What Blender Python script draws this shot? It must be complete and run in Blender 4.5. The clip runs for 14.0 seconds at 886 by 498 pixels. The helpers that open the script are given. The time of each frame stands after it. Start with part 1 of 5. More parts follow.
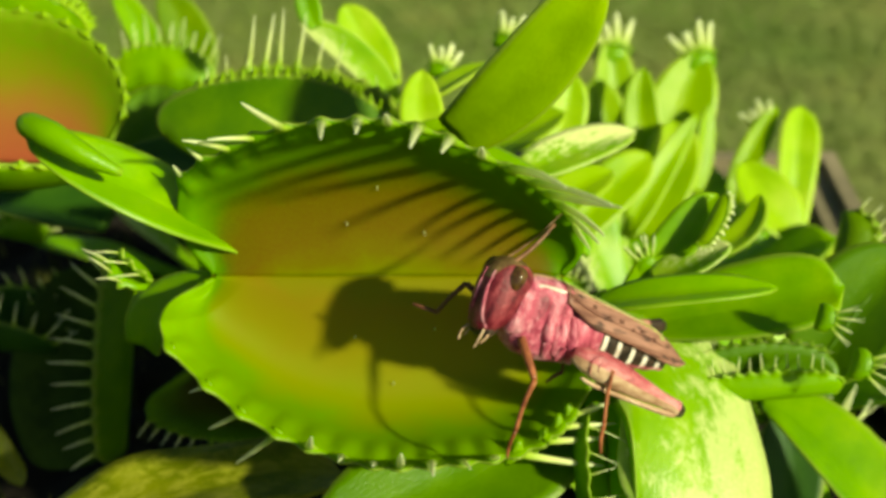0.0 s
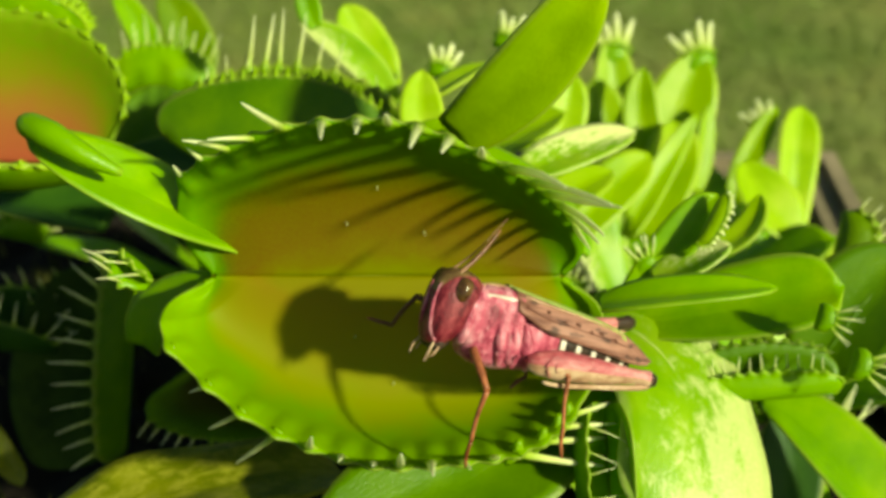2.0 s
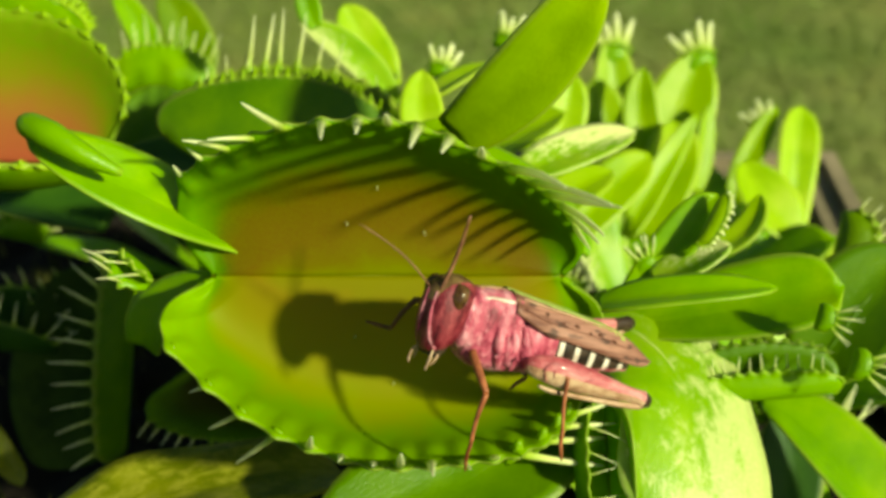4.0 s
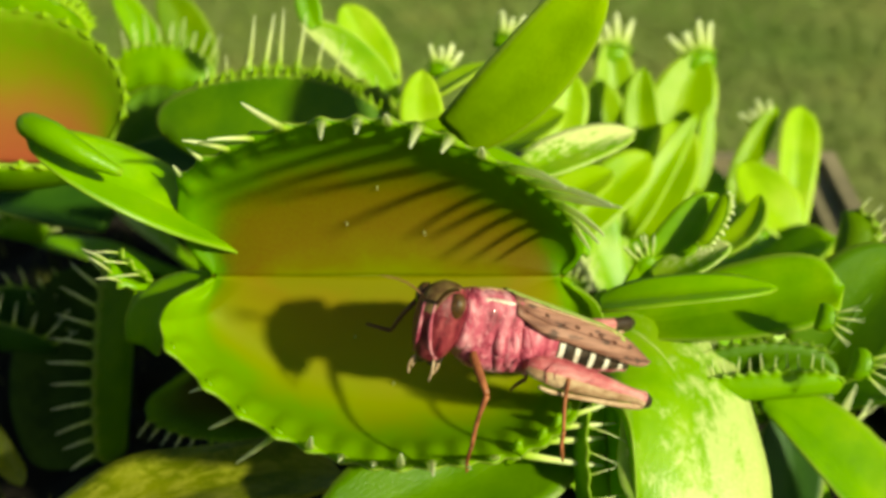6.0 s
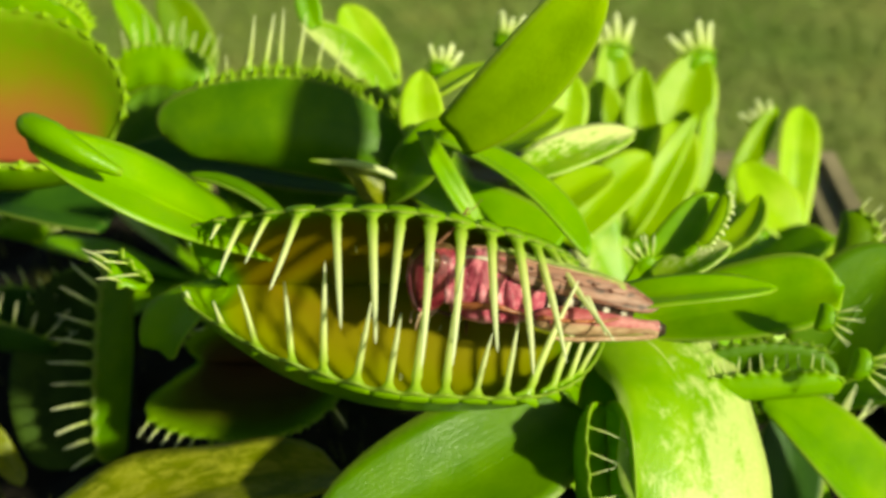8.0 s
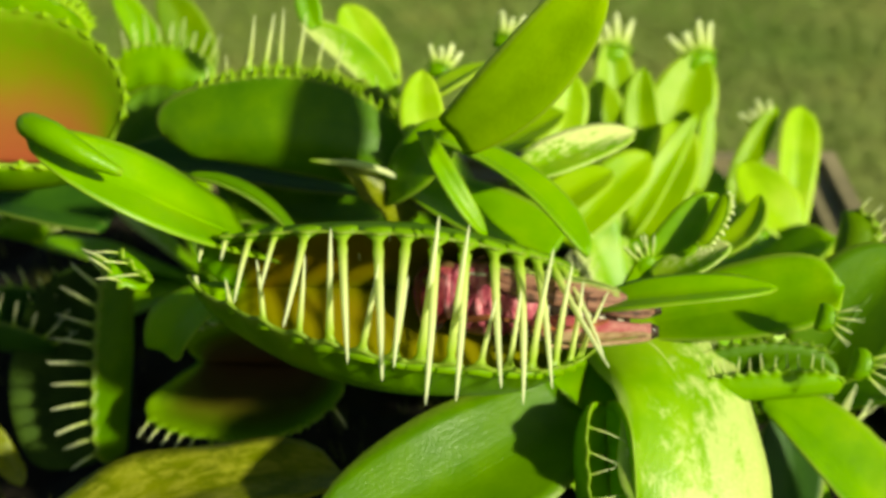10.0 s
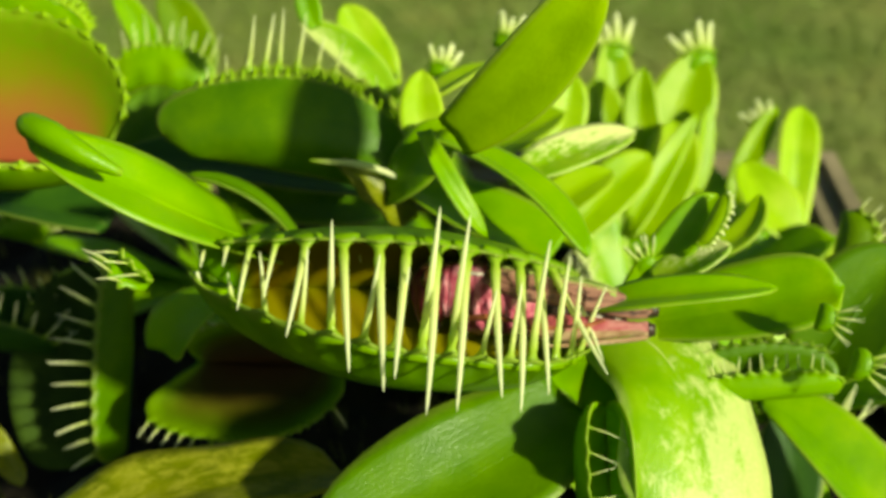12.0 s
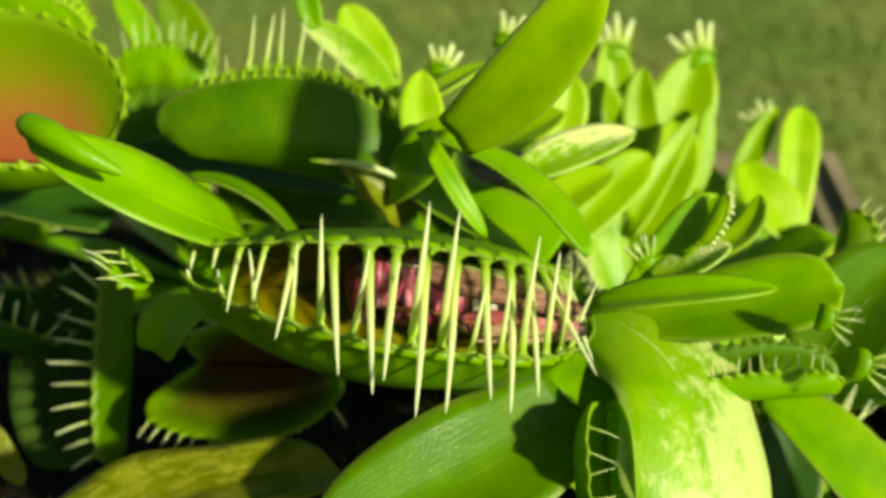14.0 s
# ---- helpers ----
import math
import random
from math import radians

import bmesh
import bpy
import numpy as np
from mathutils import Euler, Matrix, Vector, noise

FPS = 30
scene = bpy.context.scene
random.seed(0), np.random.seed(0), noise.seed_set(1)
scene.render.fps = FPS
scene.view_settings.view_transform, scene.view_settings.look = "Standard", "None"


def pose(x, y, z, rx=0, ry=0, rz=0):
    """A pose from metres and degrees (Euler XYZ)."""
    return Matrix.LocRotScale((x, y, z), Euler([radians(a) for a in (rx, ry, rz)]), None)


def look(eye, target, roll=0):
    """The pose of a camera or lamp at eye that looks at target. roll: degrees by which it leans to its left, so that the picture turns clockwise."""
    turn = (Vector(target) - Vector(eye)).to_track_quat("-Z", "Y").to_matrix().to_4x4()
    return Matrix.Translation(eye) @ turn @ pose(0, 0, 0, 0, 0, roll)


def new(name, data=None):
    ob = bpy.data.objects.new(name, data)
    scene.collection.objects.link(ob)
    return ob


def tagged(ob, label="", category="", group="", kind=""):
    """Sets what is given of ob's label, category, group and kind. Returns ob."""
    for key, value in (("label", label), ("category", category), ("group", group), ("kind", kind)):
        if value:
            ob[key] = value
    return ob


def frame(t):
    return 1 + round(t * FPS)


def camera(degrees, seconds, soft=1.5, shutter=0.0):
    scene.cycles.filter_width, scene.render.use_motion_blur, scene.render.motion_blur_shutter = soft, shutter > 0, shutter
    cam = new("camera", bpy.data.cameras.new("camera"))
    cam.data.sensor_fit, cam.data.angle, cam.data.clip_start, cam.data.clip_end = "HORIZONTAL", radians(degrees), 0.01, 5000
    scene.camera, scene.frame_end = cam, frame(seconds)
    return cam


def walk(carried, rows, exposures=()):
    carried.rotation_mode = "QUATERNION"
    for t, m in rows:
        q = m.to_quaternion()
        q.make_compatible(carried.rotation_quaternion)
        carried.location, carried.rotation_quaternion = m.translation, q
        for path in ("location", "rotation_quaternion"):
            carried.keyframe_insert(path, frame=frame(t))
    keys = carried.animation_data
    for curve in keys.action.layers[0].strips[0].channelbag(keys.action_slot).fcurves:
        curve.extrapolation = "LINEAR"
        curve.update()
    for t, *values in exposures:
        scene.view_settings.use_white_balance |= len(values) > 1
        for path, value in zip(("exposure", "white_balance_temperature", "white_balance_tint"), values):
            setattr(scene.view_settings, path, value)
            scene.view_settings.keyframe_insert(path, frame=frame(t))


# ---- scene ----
# the camera stands still over the planter
cam = camera(40, 14.0, soft=3.5)
cam.data.dof.use_dof = True
cam.data.dof.focus_distance = 0.132
cam.data.dof.aperture_fstop = 25
EYE, AIM = (0, 0, 0.40), (0, 0.8192, -0.1736)
walk(cam, [(0, look(EYE, AIM)), (14, look(EYE, AIM))], exposures=[(0, 0.46, 8000, -16), (14, 0.46, 8000, -16)])

# ---- light ----
SUN_EL, SUN_AZ = radians(30), radians(127)    # azimuth from +y towards +x
world = bpy.data.worlds.new("sky")
scene.world = world
world.use_nodes = True
wn = world.node_tree.nodes
sky = wn.new("ShaderNodeTexSky")
sky.sky_type, sky.sun_disc = "NISHITA", False
sky.sun_elevation, sky.sun_rotation = SUN_EL, SUN_AZ
wn["Background"].inputs["Strength"].default_value = 0.055
world.node_tree.links.new(sky.outputs[0], wn["Background"].inputs["Color"])
sun = new("sun", bpy.data.lights.new("sun", "SUN"))
sun.data.energy, sun.data.angle, sun.data.color = 5.0, radians(3.0), (1.0, 0.95, 0.84)
SUN_DIR = Vector((math.sin(SUN_AZ) * math.cos(SUN_EL), math.cos(SUN_AZ) * math.cos(SUN_EL), math.sin(SUN_EL)))
sun.matrix_basis = look(SUN_DIR * 3, (0, 0, 0))


# ---- materials ----
class Mat:
    """A node material in the making."""

    def __init__(self, name):
        self.m = bpy.data.materials.new(name)
        self.m.use_nodes = True
        self.t = self.m.node_tree
        self.p = self.t.nodes["Principled BSDF"]
        self.out = self.t.nodes["Material Output"]

    def node(self, kind, **values):
        n = self.t.nodes.new("ShaderNode" + kind)
        for k, v in values.items():
            n.inputs[k].default_value = v
        return n

    def link(self, a, b):
        self.t.links.new(a, b)

    def noise(self, scale, detail=4.0, rough=0.55, stretch=None):
        n = self.node("TexNoise", Scale=scale, Detail=detail, Roughness=rough)
        tc = self.node("TexCoord")
        if stretch:
            mp = self.node("Mapping")
            mp.inputs["Scale"].default_value = stretch
            self.link(tc.outputs["Object"], mp.inputs["Vector"])
            self.link(mp.outputs[0], n.inputs["Vector"])
        else:
            self.link(tc.outputs["Object"], n.inputs["Vector"])
        return n.outputs["Fac"]

    def ramp(self, fac, stops):
        r = self.node("ValToRGB")
        e = r.color_ramp.elements
        while len(e) < len(stops):
            e.new(0.5)
        for k, (pos, col) in zip(e, stops):
            k.position, k.color = pos, (*col, 1)
        self.link(fac, r.inputs[0])
        return r.outputs[0]

    def mix(self, fac, a, b, blend="MIX"):
        n = self.t.nodes.new("ShaderNodeMix")
        n.data_type, n.blend_type = "RGBA", blend
        for sock, val in ((n.inputs[0], fac), (n.inputs[6], a), (n.inputs[7], b)):
            if isinstance(val, bpy.types.NodeSocket):
                self.link(val, sock)
            elif isinstance(val, (int, float)):
                sock.default_value = val
            else:
                sock.default_value = (*val, 1)
        return n.outputs[2]

    def bump(self, height, strength, distance=0.0003):
        b = self.node("Bump", Strength=strength, Distance=distance)
        self.link(height, b.inputs["Height"])
        self.link(b.outputs[0], self.p.inputs["Normal"])
        return b.outputs[0]

    def finish(self, col, rough, translucent=0.0, glow_col=None, metallic=0.0, coat=0.0):
        self.p.inputs["Roughness"].default_value = rough
        self.p.inputs["Metallic"].default_value = metallic
        self.p.inputs["Specular IOR Level"].default_value = 0.3
        self.p.inputs["Coat Weight"].default_value = coat
        if isinstance(col, bpy.types.NodeSocket):
            self.link(col, self.p.inputs["Base Color"])
        else:
            self.p.inputs["Base Color"].default_value = (*col, 1)
        if translucent:
            tr = self.node("BsdfTranslucent")
            if isinstance(glow_col, bpy.types.NodeSocket):
                self.link(glow_col, tr.inputs["Color"])
            elif glow_col:
                tr.inputs["Color"].default_value = (*glow_col, 1)
            else:
                self.link(col, tr.inputs["Color"])
            mx = self.node("MixShader")
            mx.inputs[0].default_value = translucent
            self.link(self.p.outputs[0], mx.inputs[1])
            self.link(tr.outputs[0], mx.inputs[2])
            self.link(mx.outputs[0], self.out.inputs["Surface"])
        return self.m


def fleck_material(name, a, b, fleck):
    """Wing case: lengthwise veins, scattered dark flecks."""
    k = Mat(name)
    col = k.ramp(k.noise(900, 5, 0.6, (0.07, 1, 1.6)), [(0.36, a), (0.60, b)])
    spots = k.noise(520, 2, 0.5, (0.6, 1, 1.8))
    col = k.mix(k.ramp(spots, [(0.57, (0, 0, 0)), (0.64, (0.9, 0.9, 0.9))]), col, fleck)
    k.bump(k.noise(2200, 3, 0.5, (0.10, 1, 1)), 0.9, 0.0002)
    return k.finish(col, 0.45)


def leaf_material(name, dark, mid, light, pale=(0.45, 0.5, 0.09), pale_at=0.8, rough=0.36, translucent=0.3, drift=0.0):
    """Waxy leaf: two scales of green, lengthwise veins, paler worn patches."""
    k = Mat(name)
    big = k.noise(130, 3)
    col = k.ramp(big, [(0.3, dark), (0.5, mid), (0.72, light)])
    uvp = k.node("UVMap")
    mp = k.node("Mapping")
    mp.inputs["Scale"].default_value = (4.0, 3.0, 1)
    k.link(uvp.outputs[0], mp.inputs["Vector"])
    pn = k.node("TexNoise", Scale=2.3, Detail=10.0, Roughness=0.80, Distortion=0.3)
    k.link(mp.outputs[0], pn.inputs["Vector"])
    patch = pn.outputs["Fac"]
    if drift:    # paleness grows towards the tip and towards one edge
        sep = k.node("SeparateXYZ")
        k.link(uvp.outputs[0], sep.inputs[0])
        slope = k.node("Math")
        slope.operation = "SUBTRACT"
        k.link(sep.outputs["X"], slope.inputs[0])
        k.link(sep.outputs["Y"], slope.inputs[1])
        grow = k.node("Math")
        grow.operation = "MULTIPLY_ADD"
        grow.inputs[1].default_value = drift
        k.link(slope.outputs[0], grow.inputs[0])
        k.link(patch, grow.inputs[2])
        patch = grow.outputs[0]
    col = k.mix(k.ramp(patch, [(pale_at - 0.12, (0, 0, 0)), (pale_at, (1, 1, 1))]), col, pale)
    uv = k.node("UVMap")
    cut = k.node("SeparateXYZ")
    k.link(uv.outputs[0], cut.inputs[0])
    rim = k.node("Math")
    rim.operation = "MULTIPLY_ADD"
    rim.inputs[1].default_value, rim.inputs[2].default_value = 2.0, -1.0
    k.link(cut.outputs["Y"], rim.inputs[0])
    out = k.node("Math")
    out.operation = "ABSOLUTE"
    k.link(rim.outputs[0], out.inputs[0])
    col = k.mix(k.ramp(out.outputs[0], [(0.86, (0, 0, 0)), (0.99, (0.55, 0.55, 0.55))]), col, pale)
    wave = k.node("TexWave", Scale=7.0, Distortion=1.5)
    wave.bands_direction = "Y"
    k.link(uv.outputs[0], wave.inputs["Vector"])
    fine = k.noise(2500, 3)
    h = k.mix(0.5, k.mix(0.93, wave.outputs["Fac"], fine), k.noise(420, 4, 0.6))
    k.bump(h, 0.4, 0.0004)
    col = k.mix(k.ramp(fine, [(0.35, (0.25, 0.25, 0.25)), (0.7, (0, 0, 0))]), col, dark)
    info = k.node("ObjectInfo")
    col = k.mix(k.ramp(info.outputs["Random"], [(0, (0, 0, 0)), (1, (0.45, 0.45, 0.45))]), col, mid)
    return k.finish(col, rough, translucent)


LEAF = leaf_material("fresh_leaf", (0.12, 0.29, 0.004), (0.20, 0.41, 0.005), (0.30, 0.50, 0.008))
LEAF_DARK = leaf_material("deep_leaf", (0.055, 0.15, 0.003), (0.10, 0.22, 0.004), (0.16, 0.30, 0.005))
LEAF_LOW = leaf_material("under_leaf", (0.075, 0.19, 0.003), (0.13, 0.28, 0.004), (0.20, 0.37, 0.006))
# leaf green with deep shade put into the colour itself
LEAF_SHADE = leaf_material("shade_leaf", (0.014, 0.055, 0.002), (0.028, 0.09, 0.003), (0.05, 0.13, 0.004), rough=0.6, translucent=0.15)
LEAF_PALE = leaf_material("pale_leaf", (0.25, 0.45, 0.008), (0.36, 0.56, 0.015), (0.50, 0.64, 0.05), pale=(0.62, 0.68, 0.12), pale_at=0.70)
LEAF_OLIVE = leaf_material("olive_leaf", (0.08, 0.10, 0.003), (0.17, 0.20, 0.004), (0.28, 0.29, 0.01), pale=(0.38, 0.37, 0.04), pale_at=0.58)
LEAF_LIME = leaf_material("lime_leaf", (0.22, 0.40, 0.006), (0.32, 0.51, 0.010), (0.44, 0.60, 0.025), pale=(0.66, 0.72, 0.18), pale_at=0.72, translucent=0.36)
LEAF_SOFT = leaf_material("soft_leaf", (0.10, 0.20, 0.003), (0.155, 0.275, 0.004), (0.22, 0.34, 0.005))
LEAF_TALL = leaf_material("tall_leaf", (0.16, 0.29, 0.003), (0.245, 0.40, 0.005), (0.33, 0.48, 0.008))
LEAF_CREAM = leaf_material("cream_leaf", (0.16, 0.36, 0.006), (0.26, 0.47, 0.012), (0.40, 0.56, 0.03), pale=(0.80, 0.80, 0.36), pale_at=0.62, drift=0.3)


def tooth_material():
    k = Mat("tooth")
    uv = k.node("UVMap")
    sep = k.node("SeparateXYZ")
    k.link(uv.outputs[0], sep.inputs[0])
    col = k.ramp(sep.outputs["Y"], [(0.0, (0.24, 0.44, 0.014)), (0.12, (0.46, 0.62, 0.07)), (0.3, (0.74, 0.80, 0.29)), (0.6, (0.85, 0.87, 0.50)), (1.0, (0.90, 0.90, 0.66))])
    m = k.finish(col, 0.3, 0.3)
    # thin, glassy tissue: part of the light goes straight through
    clear = k.node("BsdfTransparent")
    clear.inputs["Color"].default_value = (0.9, 1.0, 0.6, 1)
    mx = k.node("MixShader")
    mx.inputs[0].default_value = 0.25
    k.link(k.out.inputs["Surface"].links[0].from_socket, mx.inputs[1])
    k.link(clear.outputs[0], mx.inputs[2])
    k.link(mx.outputs[0], k.out.inputs["Surface"])
    return m


TOOTH = tooth_material()


def gland_material(name, stops):
    """Inner lobe: pigment from the hinge (v 0) to the rim (v 1), with gland speckles."""
    k = Mat(name)
    uv = k.node("UVMap")
    sep = k.node("SeparateXYZ")
    k.link(uv.outputs[0], sep.inputs[0])
    wob = k.noise(150, 3)
    add = k.node("Math")
    add.operation = "MULTIPLY_ADD"
    add.inputs[1].default_value = 0.3
    k.link(wob, add.inputs[0])
    ends = k.node("Math")
    ends.operation = "MULTIPLY_ADD"
    ends.inputs[1].default_value, ends.inputs[2].default_value = 2.0, -1.0
    k.link(sep.outputs["X"], ends.inputs[0])
    sharp = k.node("Math")
    sharp.operation = "POWER"
    sharp.inputs[1].default_value = 6.0
    k.link(ends.outputs[0], sharp.inputs[0])
    sum_up = k.node("Math")
    sum_up.operation = "MULTIPLY_ADD"
    sum_up.inputs[1].default_value = 0.9
    k.link(sharp.outputs[0], sum_up.inputs[0])
    k.link(sep.outputs["Y"], sum_up.inputs[2])
    k.link(sum_up.outputs[0], add.inputs[2])
    sub = k.node("Math")
    sub.operation = "SUBTRACT"
    sub.inputs[1].default_value = 0.15
    k.link(add.outputs[0], sub.inputs[0])
    col = k.ramp(sub.outputs[0], stops)
    fine = k.noise(3500, 2)
    col = k.mix(k.ramp(fine, [(0.4, (0.22, 0.22, 0.22)), (0.65, (0, 0, 0))]), col, stops[0][1])
    k.bump(fine, 0.25, 0.0001)
    m = k.finish(col, 0.58, 0.32)
    k.p.inputs["Specular IOR Level"].default_value = 0.14
    return m


GLAND = gland_material("gland_yellow", [(0.0, (0.24, 0.225, 0.006)), (0.07, (0.235, 0.215, 0.006)), (0.18, (0.27, 0.195, 0.007)), (0.4, (0.265, 0.23, 0.006)), (0.66, (0.22, 0.28, 0.004)), (0.82, (0.15, 0.33, 0.004)), (1.0, (0.20, 0.42, 0.006))])
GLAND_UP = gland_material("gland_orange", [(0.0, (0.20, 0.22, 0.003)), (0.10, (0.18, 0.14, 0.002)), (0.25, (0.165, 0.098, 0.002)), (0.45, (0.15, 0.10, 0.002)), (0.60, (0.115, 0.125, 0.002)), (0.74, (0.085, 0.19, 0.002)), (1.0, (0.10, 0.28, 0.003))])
# red to green pigment, darkened so that it carries the low trap's shade
GLAND_SHADE = gland_material("gland_shade", [(0.0, (0.06, 0.022, 0.004)), (0.4, (0.06, 0.045, 0.004)), (0.6, (0.10, 0.11, 0.006)), (0.85, (0.13, 0.24, 0.005)), (1.0, (0.20, 0.36, 0.008))])
GLAND_RED = gland_material("gland_red", [(0.0, (0.42, 0.10, 0.04)), (0.22, (0.40, 0.14, 0.035)), (0.42, (0.33, 0.21, 0.018)), (0.62, (0.24, 0.29, 0.007)), (0.8, (0.18, 0.36, 0.006)), (1.0, (0.20, 0.42, 0.01))])


def mottled(name, a, b, scale, rough=0.4, mid=None, bump=0.2, coat=0.0, translucent=0.0, stretch=None):
    k = Mat(name)
    n = k.noise(scale, 5, 0.6, stretch)
    col = k.ramp(n, [(0.35, a), (0.5, mid or [(p + q) / 2 for p, q in zip(a, b)]), (0.66, b)])
    k.bump(k.noise(scale * 4, 3), bump, 0.0001)
    return k.finish(col, rough, translucent, coat=coat)


def shell(name, dark, mid, light, scale, stretch=None):
    """Insect cuticle: blotches, pale specks, dark pits and a rough sheen."""
    k = Mat(name)
    col = k.ramp(k.noise(scale, 5, 0.65, stretch), [(0.32, dark), (0.48, mid), (0.68, light)])
    speck = k.noise(scale * 3.7, 3, 0.6)
    col = k.mix(k.ramp(speck, [(0.60, (0, 0, 0)), (0.70, (0.7, 0.7, 0.7))]), col, light)
    col = k.mix(k.ramp(speck, [(0.30, (0.75, 0.75, 0.75)), (0.40, (0, 0, 0))]), col, dark)
    k.bump(k.noise(scale * 4.5, 4, 0.65), 0.9, 0.00016)
    return k.finish(col, 0.42, coat=0.12)


# lobe green darkened nearly to black, shade held in the colour
LOBE_SHADE = mottled("shade_lobe", (0.018, 0.04, 0.001), (0.045, 0.085, 0.002), 120, 0.85, translucent=0.1)
PINK = shell("pink_shell", (0.15, 0.012, 0.030), (0.40, 0.065, 0.115), (0.64, 0.29, 0.34), 430, stretch=(1.5, 1, 0.8))
THIGH = shell("pink_thigh", (0.20, 0.025, 0.035), (0.38, 0.075, 0.09), (0.56, 0.26, 0.24), 380, stretch=(0.5, 1, 1.2))
HEAD_RED = shell("red_face", (0.030, 0.002, 0.005), (0.125, 0.008, 0.018), (0.32, 0.055, 0.07), 480, stretch=(1, 2.0, 0.5))
BROW = mottled("olive_crown", (0.06, 0.025, 0.012), (0.20, 0.13, 0.05), 600, 0.4)
TAN = shell("tan_shell", (0.20, 0.10, 0.05), (0.38, 0.22, 0.13), (0.56, 0.40, 0.26), 520, stretch=(0.6, 1, 1))
WING = fleck_material("brown_wing", (0.13, 0.05, 0.035), (0.31, 0.15, 0.11), (0.05, 0.025, 0.02))
WING_EDGE = mottled("green_wing_edge", (0.20, 0.28, 0.05), (0.42, 0.48, 0.14), 500, 0.4)
DARK = mottled("dark_shell", (0.012, 0.008, 0.006), (0.05, 0.03, 0.02), 600, 0.35)
BONE = mottled("pale_band", (0.45, 0.36, 0.30), (0.75, 0.68, 0.60), 700, 0.4)
LEGRED = mottled("red_leg", (0.15, 0.04, 0.016), (0.42, 0.14, 0.06), 500, 0.35)
LEGDARK = mottled("dark_leg", (0.05, 0.015, 0.008), (0.14, 0.05, 0.03), 500, 0.35)
EYE_MAT = mottled("amber_eye", (0.03, 0.012, 0.005), (0.10, 0.05, 0.015), 900, 0.12, coat=0.6)
FEELER = mottled("feeler", (0.08, 0.025, 0.015), (0.24, 0.11, 0.055), 600, 0.4)
PEAT = mottled("wet_peat", (0.003, 0.0022, 0.0015), (0.014, 0.010, 0.005), 160, 0.85, bump=0.9)
MOSS = mottled("moss", (0.02, 0.03, 0.004), (0.09, 0.09, 0.015), 200, 0.7)
TUB = mottled("tub", (0.17, 0.14, 0.085), (0.30, 0.24, 0.15), 60, 0.7)
LAWN = mottled("lawn_soil", (0.12, 0.175, 0.035), (0.22, 0.23, 0.07), 6, 0.95)
BLADE = mottled("grass_blade", (0.145, 0.24, 0.034), (0.31, 0.30, 0.09), 7, 0.6, (0.19, 0.255, 0.05), translucent=0.3)


# ---- building tools ----
def mesh_object(name, verts, faces, mats, uvs=None, mat_index=None, smooth=True):
    me = bpy.data.meshes.new(name)
    me.from_pydata([tuple(v) for v in verts], [], faces)
    for m in mats:
        me.materials.append(m)
    if mat_index:
        me.polygons.foreach_set("material_index", mat_index)
    if smooth:
        me.polygons.foreach_set("use_smooth", [True] * len(me.polygons))
    if uvs:
        layer = me.uv_layers.new(name="UVMap")
        flat = [c for loop in me.loops for c in uvs[loop.vertex_index]]
        layer.data.foreach_set("uv", flat)
    return me


def part(name, me, parent=None, label="", m=None):
    ob = new(name, me)
    if parent:
        ob.parent = parent
    if m is not None:
        ob.matrix_basis = m
    return tagged(ob, label) if label else ob


def sheet_mesh(name, nu, nv, surf, thick, mats, inner=0):
    """A closed sheet of real thickness over surf(s, t) -> (point, normal); mats[0] on the back, mats[inner] on the front."""
    verts, uvs = [], []
    for side in (1, -1):
        for i in range(nu + 1):
            for j in range(nv + 1):
                p, n = surf(i / nu, j / nv)
                edge = min(1.0, 6 * min(j / nv, 1 - j / nv) + 0.35)
                verts.append(p + n * (side * thick * 0.5 * edge))
                uvs.append((i / nu, j / nv))
    faces, mi = [], []
    w, half = nv + 1, (nu + 1) * (nv + 1)
    for i in range(nu):
        for j in range(nv):
            a, b, c, d = i * w + j, (i + 1) * w + j, (i + 1) * w + j + 1, i * w + j + 1
            faces += [(a, b, c, d), (half + d, half + c, half + b, half + a)]
            mi += [inner, 0]
    ring = [(i, 0) for i in range(nu)] + [(nu, j) for j in range(nv)] + [(i, nv) for i in range(nu, 0, -1)] + [(0, j) for j in range(nv, 0, -1)]
    idx = [i * w + j for i, j in ring]
    for a, b in zip(idx, idx[1:] + idx[:1]):
        faces.append((b, a, half + a, half + b))
        mi.append(0)
    me = mesh_object(name, verts, faces, mats, uvs, mi)
    return me


def bend_point(a, b, c, t):
    """A curve through a, b and c."""
    ctrl = b * 2 - (a + c) / 2
    return a * (1 - t) ** 2 + ctrl * (2 * t * (1 - t)) + c * t * t


